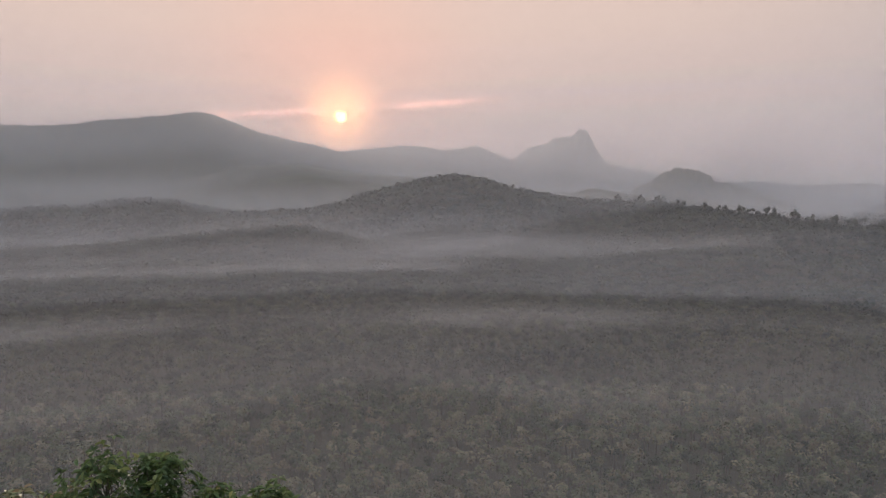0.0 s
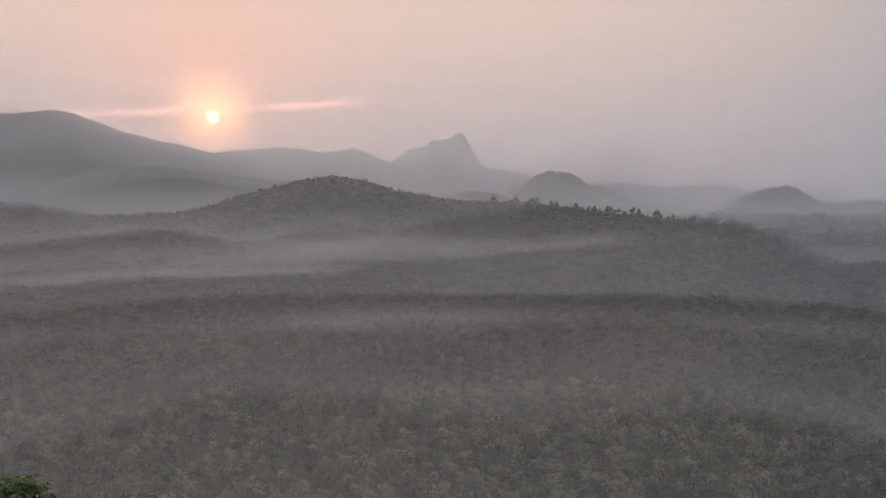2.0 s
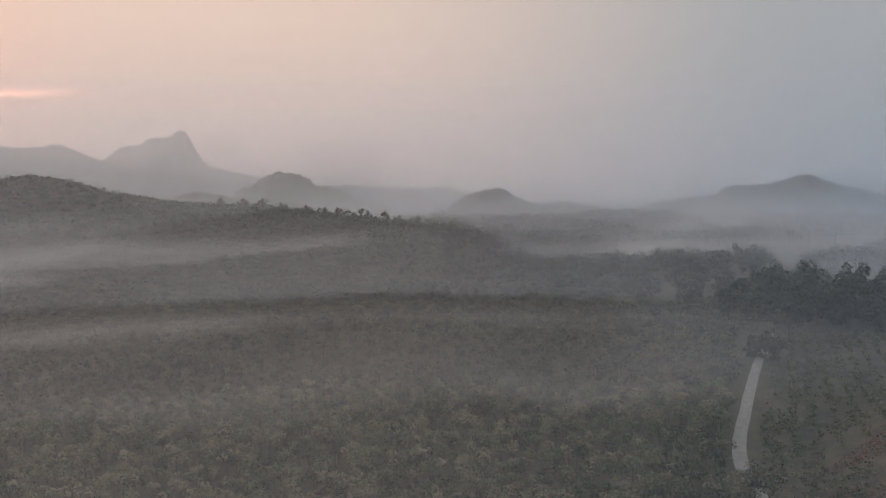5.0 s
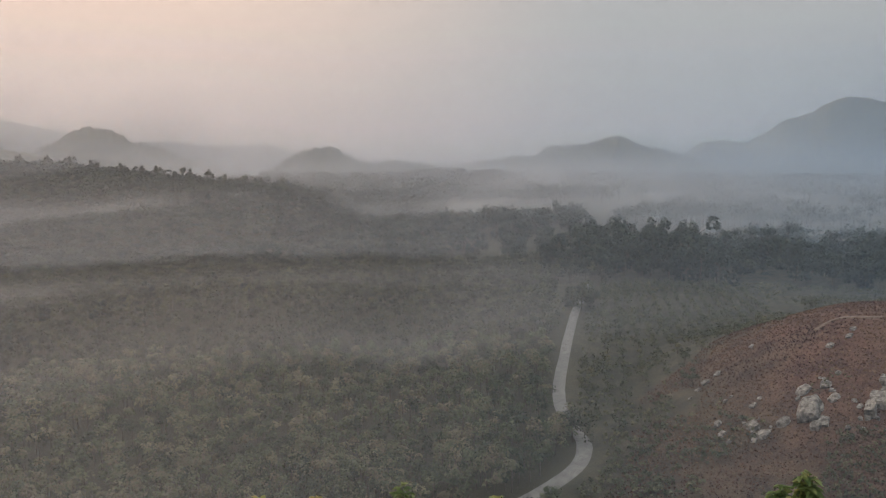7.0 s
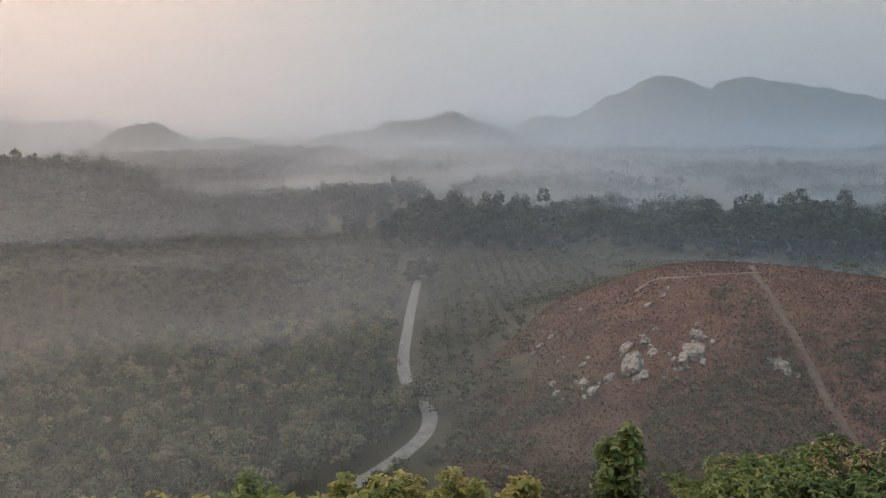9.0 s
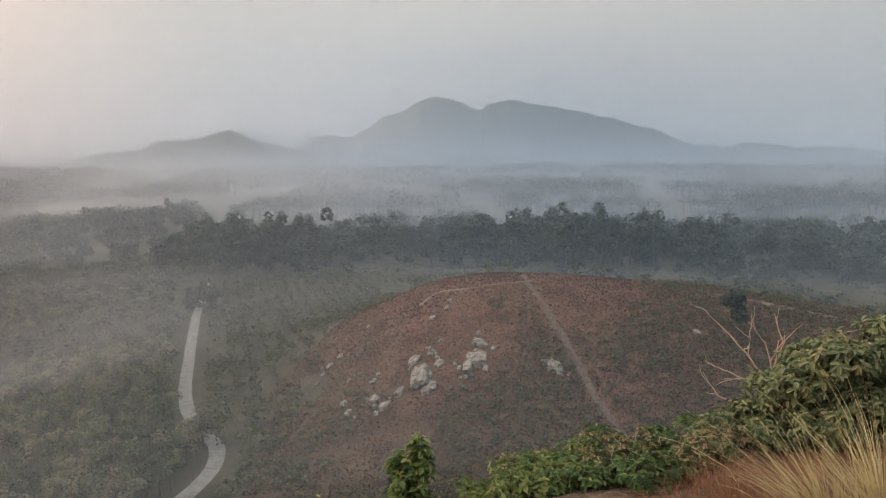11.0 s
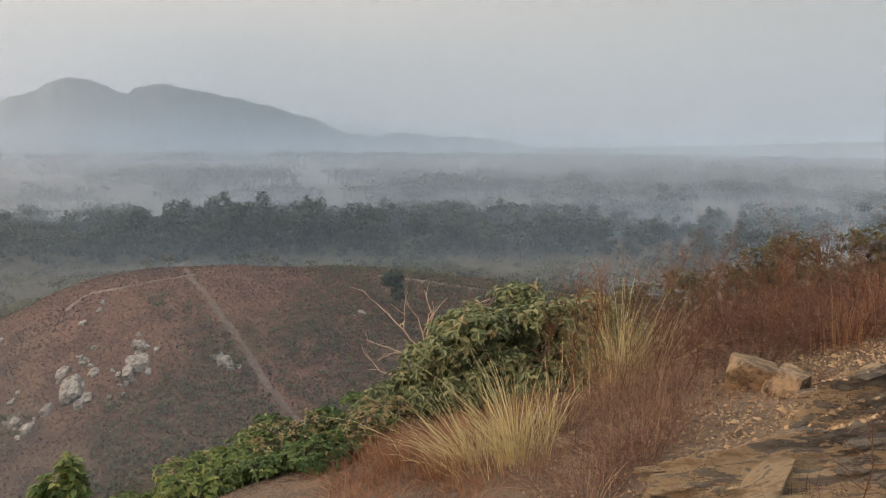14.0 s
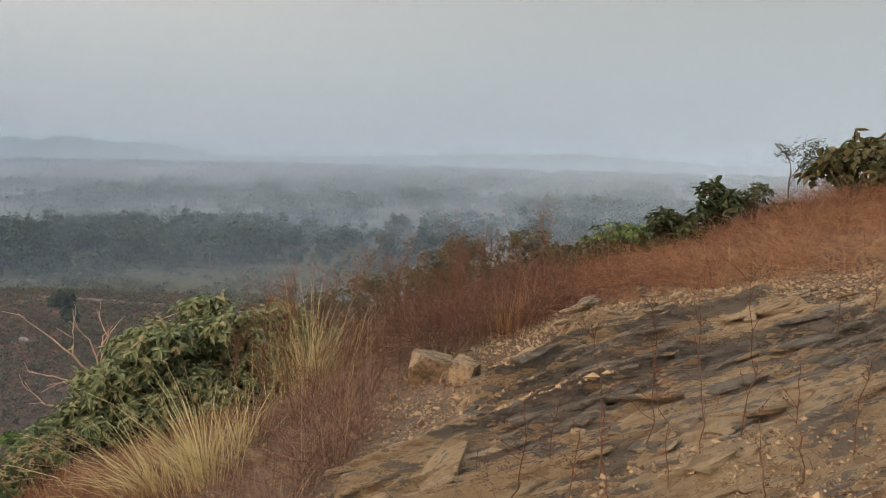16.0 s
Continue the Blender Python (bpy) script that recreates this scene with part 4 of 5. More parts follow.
def boulders():
    spots = [  # bearing, distance, breadth, height
        (75.2, 154, 2.9, 2.3), (75.1, 149, 5.0, 2.7), (74.3, 146, 3.1, 3.9), (70.6, 147, 6.2, 4.0), (71.5, 154, 2.3, 1.0), (71.6, 167, 1.8, 1.0), (72.7, 170, 1.5, 1.0), (72.9, 173, 1.3, 0.9), (67.0, 145, 2.6, 2.0),
        (67.7, 142, 2.4, 1.5), (67.1, 141, 1.7, 0.8), (64.6, 149, 2.0, 1.3), (64.9, 145, 2.0, 1.0), (65.4, 142, 1.3, 0.6), (66.9, 152, 1.6, 0.9), (67.3, 154, 1.2, 0.7), (65.0, 157, 1.1, 0.7), (65.4, 158, 0.9, 0.7),
        (73.0, 142, 1.3, 0.9), (73.3, 149, 1.1, 0.7), (63.6, 170, 2.0, 1.3), (63.1, 168, 1.3, 0.8), (64.4, 172, 1.8, 1.2), (62.6, 165, 1.1, 0.7), (66.6, 180, 1.2, 0.9), (81.0, 147, 3.3, 1.5), (80.3, 148, 1.8, 0.9),
        (81.5, 145, 1.7, 0.9), (91.4, 166, 1.7, 1.0), (90.8, 165, 1.2, 0.7), (72.2, 157, 1.2, 0.7), (76.3, 152, 1.6, 0.9), (73.9, 142, 0.9, 0.5), (69.8, 151, 1.1, 0.8), (71.6, 144, 1.3, 0.8),
    ]
    gen = np.random.default_rng(9)
    for az, d, w, h in list(spots):
        if w > 2.2:  # broken outcrops: smaller blocks round each large one
            spots += [(az + gen.normal() * 0.16 * w, d + gen.normal() * 0.5 * w, w * gen.uniform(0.22, 0.5), h * gen.uniform(0.2, 0.5)) for _ in range(6)]
    for i, (az, d, w, h) in enumerate(spots):
        x, y = polar(az, d)
        ob = new("boulder", stone_mesh("boulder", PALE_ROCK, i + 3, (w * 0.68, w * gen.uniform(0.4, 0.6), h * 0.75), 0.8, 3, 14))
        here, east, north = (float(land(np.array(x + a1), np.array(y + b1))) for a1, b1 in ((0, 0), (1, 0), (0, 1)))
        slope = Vector((here - east, here - north, 1)).to_track_quat("Z", "Y").to_matrix().to_4x4()
        ob.matrix_basis = Matrix.Translation((x, y, here + 0.08 * h)) @ slope @ pose(0, 0, 0, 0, 0, -az + gen.normal() * 14)
        tagged(ob, "pale weathered boulder half buried in dry red grass", "boulder", "boulders on the hillock")


boulders()
tagged(new("footpath", ribbon("footpath", path_xy, 1.7, 0.07, TRACK, 0.7, True)), "bare earth footpath running down the hillock", "path", kind="structure")
tagged(new("rock_streak", ribbon("rock_streak", crest_xy, 1.5, 0.16, STREAK, 0.95, True)), "strip of bare pale rock along the hillock crest", "rock", kind="structure")
track_xy = smooth_line([(92.6, 189.5), (94.7, 191), (96.8, 191.5), (99.7, 193.5), (102.1, 196), (105, 199)], 70)
tagged(new("dirt_track", ribbon("dirt_track", track_xy, 3.4, 0.22, STREAK, 0.5, True)), "pale dirt track across the far side of the hillock", "path", kind="structure")

# ---------------------------------------------------------------- foreground on the hilltop

BIG_LEAF = material("broad_leaves", leaf_colours((0.06, 0.086, 0.045), (0.14, 0.175, 0.09), (0.24, 0.26, 0.14), (0.30, 0.22, 0.12), spread=0.6), 0.5, translucent=0.22, specular=0.3)
FRESH_LEAF = material("fresh_leaves", leaf_colours((0.05, 0.09, 0.035), (0.12, 0.18, 0.062), (0.22, 0.26, 0.09), (0.38, 0.32, 0.11)), 0.5, translucent=0.35, specular=0.35)
DARK_LEAF = material("dark_leaves", leaf_colours((0.024, 0.038, 0.018), (0.05, 0.068, 0.028), (0.11, 0.095, 0.045)), 0.5, translucent=0.25)
STRAW = material("straw_grass", leaf_colours((0.33, 0.25, 0.115), (0.50, 0.42, 0.215), (0.62, 0.55, 0.33)), 0.6, translucent=0.3)
RED_GRASS = material("red_dry_grass", leaf_colours((0.085, 0.036, 0.025), (0.19, 0.085, 0.05), (0.31, 0.155, 0.088), (0.40, 0.25, 0.14)), 0.7, translucent=0.3)
WEED = material("dry_weed", leaf_colours((0.06, 0.03, 0.022), (0.13, 0.06, 0.035), (0.19, 0.10, 0.055)), 0.8)
TWIG = material("dead_twig", lambda n: n.mix(n.noise(n.place(), 9.0, 4), (0.30, 0.18, 0.13), (0.52, 0.36, 0.27)), 0.8)


def on_top(az, d):
    """A spot on the hilltop by bearing and distance, on the ground."""
    x, y = polar(az, d)
    return np.array([x, y, float(land(np.array(x), np.array(y)))])


def oval_leaves(c, out, up, length, width, gen, fold=0.25):
    """Leaves that grow from c along out: pointed ovals folded along the midrib. Two quads each."""
    out = out / (np.linalg.norm(out, axis=1)[:, None] + 1e-9)
    side = np.cross(out, up)
    side /= np.linalg.norm(side, axis=1)[:, None] + 1e-9
    nor = np.cross(side, out)
    L, W = length[:, None], width[:, None]
    tip = c + out * L - nor * L * 0.18
    l1, r1 = c + out * L * 0.3 + side * W * 0.42 + nor * W * fold, c + out * L * 0.3 - side * W * 0.42 + nor * W * fold
    l2, r2 = c + out * L * 0.68 + side * W * 0.46 + nor * W * (fold - 0.12), c + out * L * 0.68 - side * W * 0.46 + nor * W * (fold - 0.12)
    v = np.stack([c, l1, l2, tip, r2, r1], 1).reshape(-1, 3)
    i = np.arange(len(c))[:, None] * 6
    return v, np.concatenate([i + np.array([[0, 3, 2, 1]]), i + np.array([[0, 5, 4, 3]])])


def shrub(name, label, spot, width, depth, height, whorls, leaf, slim, mat, seed, lobes=9, droop=0.35, per=7, tint=0.45, lift=0.25, category="shrub", sparse=1.0, group="", loose=0):
    """A leafy shrub: crooked stems from one base, twigs to every whorl, and whorls of real leaves."""
    gen = np.random.default_rng(seed)
    root = tagged(new(name), label, category, group)
    root.location = spot
    face = math.atan2(spot[0], spot[1])
    lc = np.stack([gen.uniform(-0.5, 0.5, lobes) * width * 0.8, gen.uniform(-0.5, 0.5, lobes) * depth * 0.7, gen.uniform(lift, 0.72, lobes) * height], 1)
    lc[:, 2] *= 1 - 0.5 * np.minimum(1, np.abs(lc[:, 0]) / (width * 0.5)) ** 2
    turn = np.array([[math.cos(face), -math.sin(face), 0], [math.sin(face), math.cos(face), 0], [0, 0, 1]]).T
    lc = lc @ turn.T
    for c in lc:
        part("stem", mesh_from("stem", *tube(bent((gen.normal() * 0.05, gen.normal() * 0.05, -0.1), c, gen, 0.15, 6), 0.016, 0.006, 5), BARK, True), root)
    which = gen.integers(0, lobes, whorls)
    d = gen.normal(size=(whorls, 3))
    d /= np.linalg.norm(d, axis=1)[:, None]
    d[:, 2] = np.where(d[:, 2] < -0.3, -d[:, 2], d[:, 2])
    rad = np.array([width * 0.26, depth * 0.3, height * 0.3]) * sparse
    rad = np.array([rad[:2].mean(), rad[:2].mean(), rad[2]])
    w = lc[which] + d * rad * gen.uniform(0.55, 1.05, (whorls, 1))
    twigs = [tube(np.stack([lc[k], (lc[k] + p) / 2 + gen.normal(size=3) * 0.02, p]), 0.005, 0.0025, 3) for k, p in list(zip(which, w))[:: max(1, whorls // 160)]]
    part("twig_mass", mesh_from("twig_mass", *join(twigs), BARK, True), root)
    ang = gen.uniform(0, 6.28, (whorls, 1)) + np.arange(per)[None] * (6.28 / per) + gen.normal(size=(whorls, per)) * 0.3
    axis = d + (0, 0, 0.7)
    axis /= np.linalg.norm(axis, axis=1)[:, None]
    a = np.cross(axis, gen.normal(size=axis.shape))
    a /= np.linalg.norm(a, axis=1)[:, None]
    b = np.cross(axis, a)
    out = np.cos(ang)[..., None] * a[:, None] + np.sin(ang)[..., None] * b[:, None] + axis[:, None] * gen.normal(0.25, 0.3, (whorls, per, 1)) - np.array([0, 0, droop])
    c = (w[:, None] + gen.normal(size=(whorls, per, 3)) * leaf * 0.15).reshape(-1, 3)
    n = whorls * per
    L = leaf * gen.uniform(0.6, 1.25, n)
    v, f = oval_leaves(c, out.reshape(-1, 3), np.repeat(axis, per, 0) + gen.normal(size=(n, 3)) * 0.2, L, L * slim * gen.uniform(0.8, 1.2, n), gen)
    # whorls differ at random; their tint runs lighter towards the shrub's top
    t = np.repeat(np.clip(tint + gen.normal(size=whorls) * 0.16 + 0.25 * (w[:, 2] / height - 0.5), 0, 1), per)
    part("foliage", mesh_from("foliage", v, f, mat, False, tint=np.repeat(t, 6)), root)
    # the outermost leaves one by one, each on a shared leaf shape
    shapes = []
    for k in range(6 if loose else 0):
        lv, lf = oval_leaves(np.zeros((1, 3)), np.array([[1.0, 0, 0]]), np.array([[0, 0, 1.0]]), np.ones(1), np.full(1, slim * (0.85 + 0.06 * k)), gen, 0.15 + 0.05 * k)
        shapes.append(mesh_from("leaf", lv, lf, mat, False, tint=np.full(len(lv), min(1.0, tint - 0.1 + 0.08 * k))))
    for k in range(loose):
        one = gen.integers(0, whorls)
        away = d[one] * (1, 1, 0.6) + gen.normal(size=3) * 0.45 - np.array([0, 0, 0.15])
        turned = Vector(away).to_track_quat("X", "Z")
        part("leaf", shapes[k % 6], root).matrix_basis = Matrix.LocRotScale(Vector(w[one] + d[one] * leaf * 0.3), turned, Vector((1, 1, 1)) * leaf * gen.uniform(0.9, 1.35))
    return root


def grass_mesh(name, base, lean, length, width, mat, tint, gen):
    """Blades of grass: thin bowed strips of three quads from each base, leaning along lean."""
    n = len(base)
    lean = lean + gen.normal(size=(n, 3)) * 0.06
    side = np.cross(lean + (0, 0, 0.001), gen.normal(size=(n, 3)))
    side /= np.linalg.norm(side, axis=1)[:, None] + 1e-9
    rows = []
    for k, t in enumerate((0.0, 0.38, 0.74, 1.0)):
        p = base + np.stack([lean[:, 0] * t ** 1.7, lean[:, 1] * t ** 1.7, t * np.sqrt(np.maximum(0.05, 1 - 0.5 * t * (lean[:, 0] ** 2 + lean[:, 1] ** 2)))], 1) * length[:, None]
        w = (width * (1, 0.85, 0.55, 0.12)[k])[:, None] / 2
        rows += [p - side * w, p + side * w]
    v = np.stack(rows, 1).reshape(-1, 3)
    i = np.arange(n)[:, None] * 8
    f = np.concatenate([i + np.array([[0, 1, 3, 2]]), i + np.array([[2, 3, 5, 4]]), i + np.array([[4, 5, 7, 6]])])
    return mesh_from(name, v, f, mat, False, tint=np.repeat(tint, 8))


def tuft(name, label, spot, n, spread, height, mat, seed, splay=0.55, lean=(0, 0), width=0.006, tint=0.55):
    gen = np.random.default_rng(seed)
    ang, r = gen.uniform(0, 6.28, n), np.abs(gen.normal(size=n)) * spread
    base = np.stack([r * np.cos(ang), r * np.sin(ang), -0.03 - 0.1 * r], 1) + spot
    dirn = np.stack([np.cos(ang) * splay * gen.uniform(0.1, 1.1, n) + lean[0], np.sin(ang) * splay * gen.uniform(0.1, 1.1, n) + lean[1], np.ones(n) * 0], 1)
    root = tagged(new(name), label, "grass")
    root.location = spot
    long = height * gen.uniform(0.35, 1.15, n) * np.where(gen.uniform(size=n) < 0.5, 0.6, 1.0)
    inner = r < spread * 0.5
    for piece, k in (("heart_grass", inner), ("outer_grass", ~inner)):
        m = int(k.sum())
        part(piece, grass_mesh(piece, (base - spot)[k], dirn[k], long[k], np.full(m, width), mat, np.clip(gen.normal(tint, 0.25, m), 0, 1), gen), root)
    return root


def meadow(name, label, n, az0, az1, d0, d1, height, mat, seed, tint, inside=None, width=0.006, lean=0.45):
    gen = np.random.default_rng(seed)
    az, d = gen.uniform(az0, az1, n), np.sqrt(gen.uniform(d0 ** 2, d1 ** 2, n))
    # blades stand in small clumps
    clump = gen.integers(0, n // 24 + 1, n)
    caz, cd = gen.uniform(az0, az1, n // 24 + 1), np.sqrt(gen.uniform(d0 ** 2, d1 ** 2, n // 24 + 1))
    x, y = polar(caz[clump], cd[clump])
    fan = gen.normal(size=(n, 2))
    x, y = x + fan[:, 0] * 0.06, y + fan[:, 1] * 0.06
    if inside is not None:
        k = inside(x, y)
        x, y, clump, fan = x[k], y[k], clump[k], fan[k]
    n = len(x)
    base = np.stack([x, y, land(x, y) - 0.03], 1)
    cl = gen.normal(size=(clump.max() + 1, 2)) * 0.25
    dirn = np.concatenate([gen.normal(size=(n, 2)) * lean * 0.7 + fan * lean * 0.75 + cl[clump] * 1.5, np.zeros((n, 1))], 1)
    ct = np.clip(gen.normal(size=clump.max() + 1) * 0.24, -0.45, 0.45)
    tall = gen.uniform(0.55, 1.3, clump.max() + 1)
    tn = np.clip(tint + ct[clump] + 0.2 * ripple(x, y, 1.4, 3.0) + gen.normal(size=n) * 0.12, 0, 1)
    hh = height * gen.uniform(0.35, 1.1, n) * tall[clump] * (1 + 0.3 * ripple(x, y, 1.1))
    tagged(new(name, grass_mesh(name, base, dirn, hh, np.full(n, width), mat, tn, gen)), label, "grass", kind="stuff")


def slab_share(x, y):
    """How far a spot lies inside the bare rock (0 outside, 1 well inside)."""
    az, d = np.degrees(np.arctan2(x, y)), np.hypot(x, y)
    far = np.interp(az, [104, 110, 114, 118, 122, 125, 128, 131, 138, 148, 160, 175], [2.6, 3.5, 5.0, 5.5, 5.5, 5.7, 6.2, 6.9, 7.0, 6.8, 6.9, 7.0])
    e = (far - d) / 0.8 + 0.5 * ripple(x, y, 0.55, 1.0) + 0.3 * ripple(x, y, 0.2, 2.0)
    # it dips under the soil at its sides and towards the viewer
    near = np.clip((d - 1.7 - 0.4 * ripple(x, y, 0.5, 8.0)) / 0.9, 0, 1)
    return np.clip(e, 0, 1) * np.clip((az - 106) / 6, 0, 1) * near * np.clip((166 + 3 * ripple(x, y, 0.7, 3.0) - az) / 6, 0, 1)


def slab_height(x, y):
    """Layered rock: broad worn beds that end in ragged little cliffs."""
    q, s = 0.985 * x - 0.17 * y, 0.17 * x + 0.985 * y
    q = q + 0.16 * ripple(x, y, 1.1, 2.0) + 0.045 * ripple(x, y, 0.23, 5.0)
    h = 0
    for period, drop, lip in ((1.1, 0.24, 0.05), (0.46, 0.18, 0.06), (0.19, 0.095, 0.1), (0.085, 0.04, 0.18)):
        u = q / period + 0.45 * ripple(s, q, period * 2.6, period * 9)
        t = u % 1.0
        bed = np.sin(np.floor(u) * 12.9898 + period * 7) * 43758.5453
        bed = bed - np.floor(bed)
        ragged = np.clip(0.1 + 1.3 * bed * (0.5 + 1.0 * ripple(s, q, period * 3.0, 3.0 + period)), 0.0, 1.3)
        h = h + drop * np.where(t < lip, t / lip, (1 - t) / (1 - lip)) * ragged
    return h + 0.035 + 0.07 * ripple(x, y, 1.6, 7.0) + 0.018 * ripple(x, y, 0.13, 3.0) + 0.01 * ripple(x, y, 0.055, 2.0)


def along_beds(n, p, scale):
    """Where a point lies across, along and up through the beds."""
    turn = n.add("ShaderNodeMapping")
    turn.vector_type = "TEXTURE"
    n.put(turn.inputs["Vector"], p)
    turn.inputs["Rotation"].default_value = (0, 0, radians(-10))
    turn.inputs["Scale"].default_value = [1 / k for k in scale]
    return turn.outputs[0]


def rock_colour(n):
    p = n.place()
    beds = along_beds(n, p, (4.0, 0.8, 4.0))
    patch, thin, hair = n.noise(along_beds(n, p, (2.0, 0.7, 2.0)), 0.85, 8, 0.6), n.noise(beds, 3.5, 6, 0.65), n.noise(beds, 7.0, 6, 0.65)
    tan = n.mix(n.noise(p, 3.0, 6, 0.7), (0.28, 0.20, 0.125), (0.60, 0.45, 0.285))
    tan = n.mix(n.math("MULTIPLY", n.span(thin, 0.38, 0.5, 1, 0), 0.6), tan, (0.19, 0.115, 0.065))
    tan = n.mix(n.math("MULTIPLY", n.span(n.noise(p, 1.7, 5, 0.7), 0.54, 0.7), 0.45), tan, (0.33, 0.175, 0.095))
    tan = n.mix(n.math("MULTIPLY", n.span(n.noise(p, 38, 6, 0.8), 0.55, 0.68), 0.4), tan, (0.17, 0.11, 0.07))
    dark = n.mix(n.span(thin, 0.38, 0.62), (0.05, 0.047, 0.048), (0.19, 0.165, 0.14))
    dark = n.mix(n.math("MULTIPLY", n.span(n.noise(p, 30, 5, 0.8), 0.58, 0.7), 0.6), dark, (0.36, 0.29, 0.21))
    # grey lichen lies in broad patches, most of it across the middle of the rock
    far = n.add("ShaderNodeVectorMath", operation="DISTANCE")
    n.put(far.inputs[0], p)
    far.inputs[1].default_value = (3.4, -3.7, -1.1)
    mask = n.math("ADD", n.math("ADD", patch, n.math("MULTIPLY", n.math("SUBTRACT", thin, 0.5), 1.0)), n.span(far.outputs["Value"], 0.3, 2.0, 0.12, -0.03))
    c = n.mix(n.span(mask, 0.54, 0.585, 0, 0.92), tan, dark)
    crack = n.math("MULTIPLY", n.span(n.math("ABSOLUTE", n.math("SUBTRACT", hair, 0.5)), 0.0, 0.016, 1, 0), n.span(n.noise(p, 1.6, 4), 0.44, 0.54))
    return n.mix(crack, c, (0.03, 0.022, 0.018))


def rock_relief(n):
    p = n.place()
    fine = n.noise(along_beds(n, p, (5.0, 0.9, 4.0)), 4.0, 9, 0.8)
    return n.math("ADD", fine, n.math("MULTIPLY", n.noise(p, 24, 7, 0.8), 0.5)), 0.09, 1.0


ROCK = material("layered_rock", rock_colour, 0.88, bump=rock_relief)
BROWN_STONE = material("brown_stone", lambda n: n.mix(n.span(n.noise(n.place(), 9, 6, 0.75), 0.36, 0.62), (0.09, 0.064, 0.045), (0.33, 0.235, 0.15)), 0.9,
                       bump=lambda n: (n.noise(n.place(), 14, 6, 0.75), 0.05, 1.0))


def rock_outcrop():
    q, t = np.meshgrid(np.arange(0.3, 8.6, 0.012), np.arange(-8.6, 1.2, 0.022))
    x, y = 0.985 * q + 0.17 * t, -0.17 * q + 0.985 * t
    az, d = np.degrees(np.arctan2(x, y)), np.hypot(x, y)
    m = slab_share(x, y)
    z = hilltop(x, y) - 0.25 + m * 0.27 + slab_height(x, y) * m
    ok = ((m > 0.02) & (az > 104) & (az < 172) & (d > 1.0)).ravel()
    f = sheet(*q.shape)
    f = f[ok[f].all(1)]
    used, f = np.unique(f, return_inverse=True)
    ob = new("rock_outcrop", mesh_from("rock_outcrop", np.stack([x, y, z], -1).reshape(-1, 3)[used], f.reshape(-1, 4), ROCK, False))
    gen = np.random.default_rng(61)
    plates = [stone_mesh("rock_plate", ROCK, 400 + k, (1, 1, 1), 1.0, 2, 13) for k in range(8)]
    made = 0
    while made < 290:
        a, e = gen.uniform(110, 160), math.sqrt(gen.uniform(2.6 ** 2, 8.3 ** 2))
        px, py = polar(a, e)
        if slab_share(np.array(px), np.array(py)) < 0.55 or slab_height(np.array(px), np.array(py)) < 0.05:
            continue
        piece = part("rock_plate", plates[made % 8], ob)
        long = gen.uniform(0.06, 0.16) * (2.0 if made % 4 == 0 else 1.0)
        z0 = float(hilltop(np.array(px), np.array(py)) + 0.02 + slab_height(np.array(px), np.array(py)))
        piece.matrix_basis = Matrix.LocRotScale((px, py, z0), Euler((-0.19 + gen.normal() * 0.07, 0.17 + gen.normal() * 0.09, radians(-10) + gen.normal() * 0.3)), (long * gen.uniform(0.25, 0.55), long, gen.uniform(0.012, 0.03)))
        made += 1
    tagged(ob, "weathered tan and grey layered rock outcrop", "rock", kind="structure")


rock_outcrop()


def rock_top(x, y):
    m = slab_share(x, y)
    return np.maximum(land(x, y), hilltop(x, y) - 0.25 + m * 0.27 + slab_height(x, y) * m)


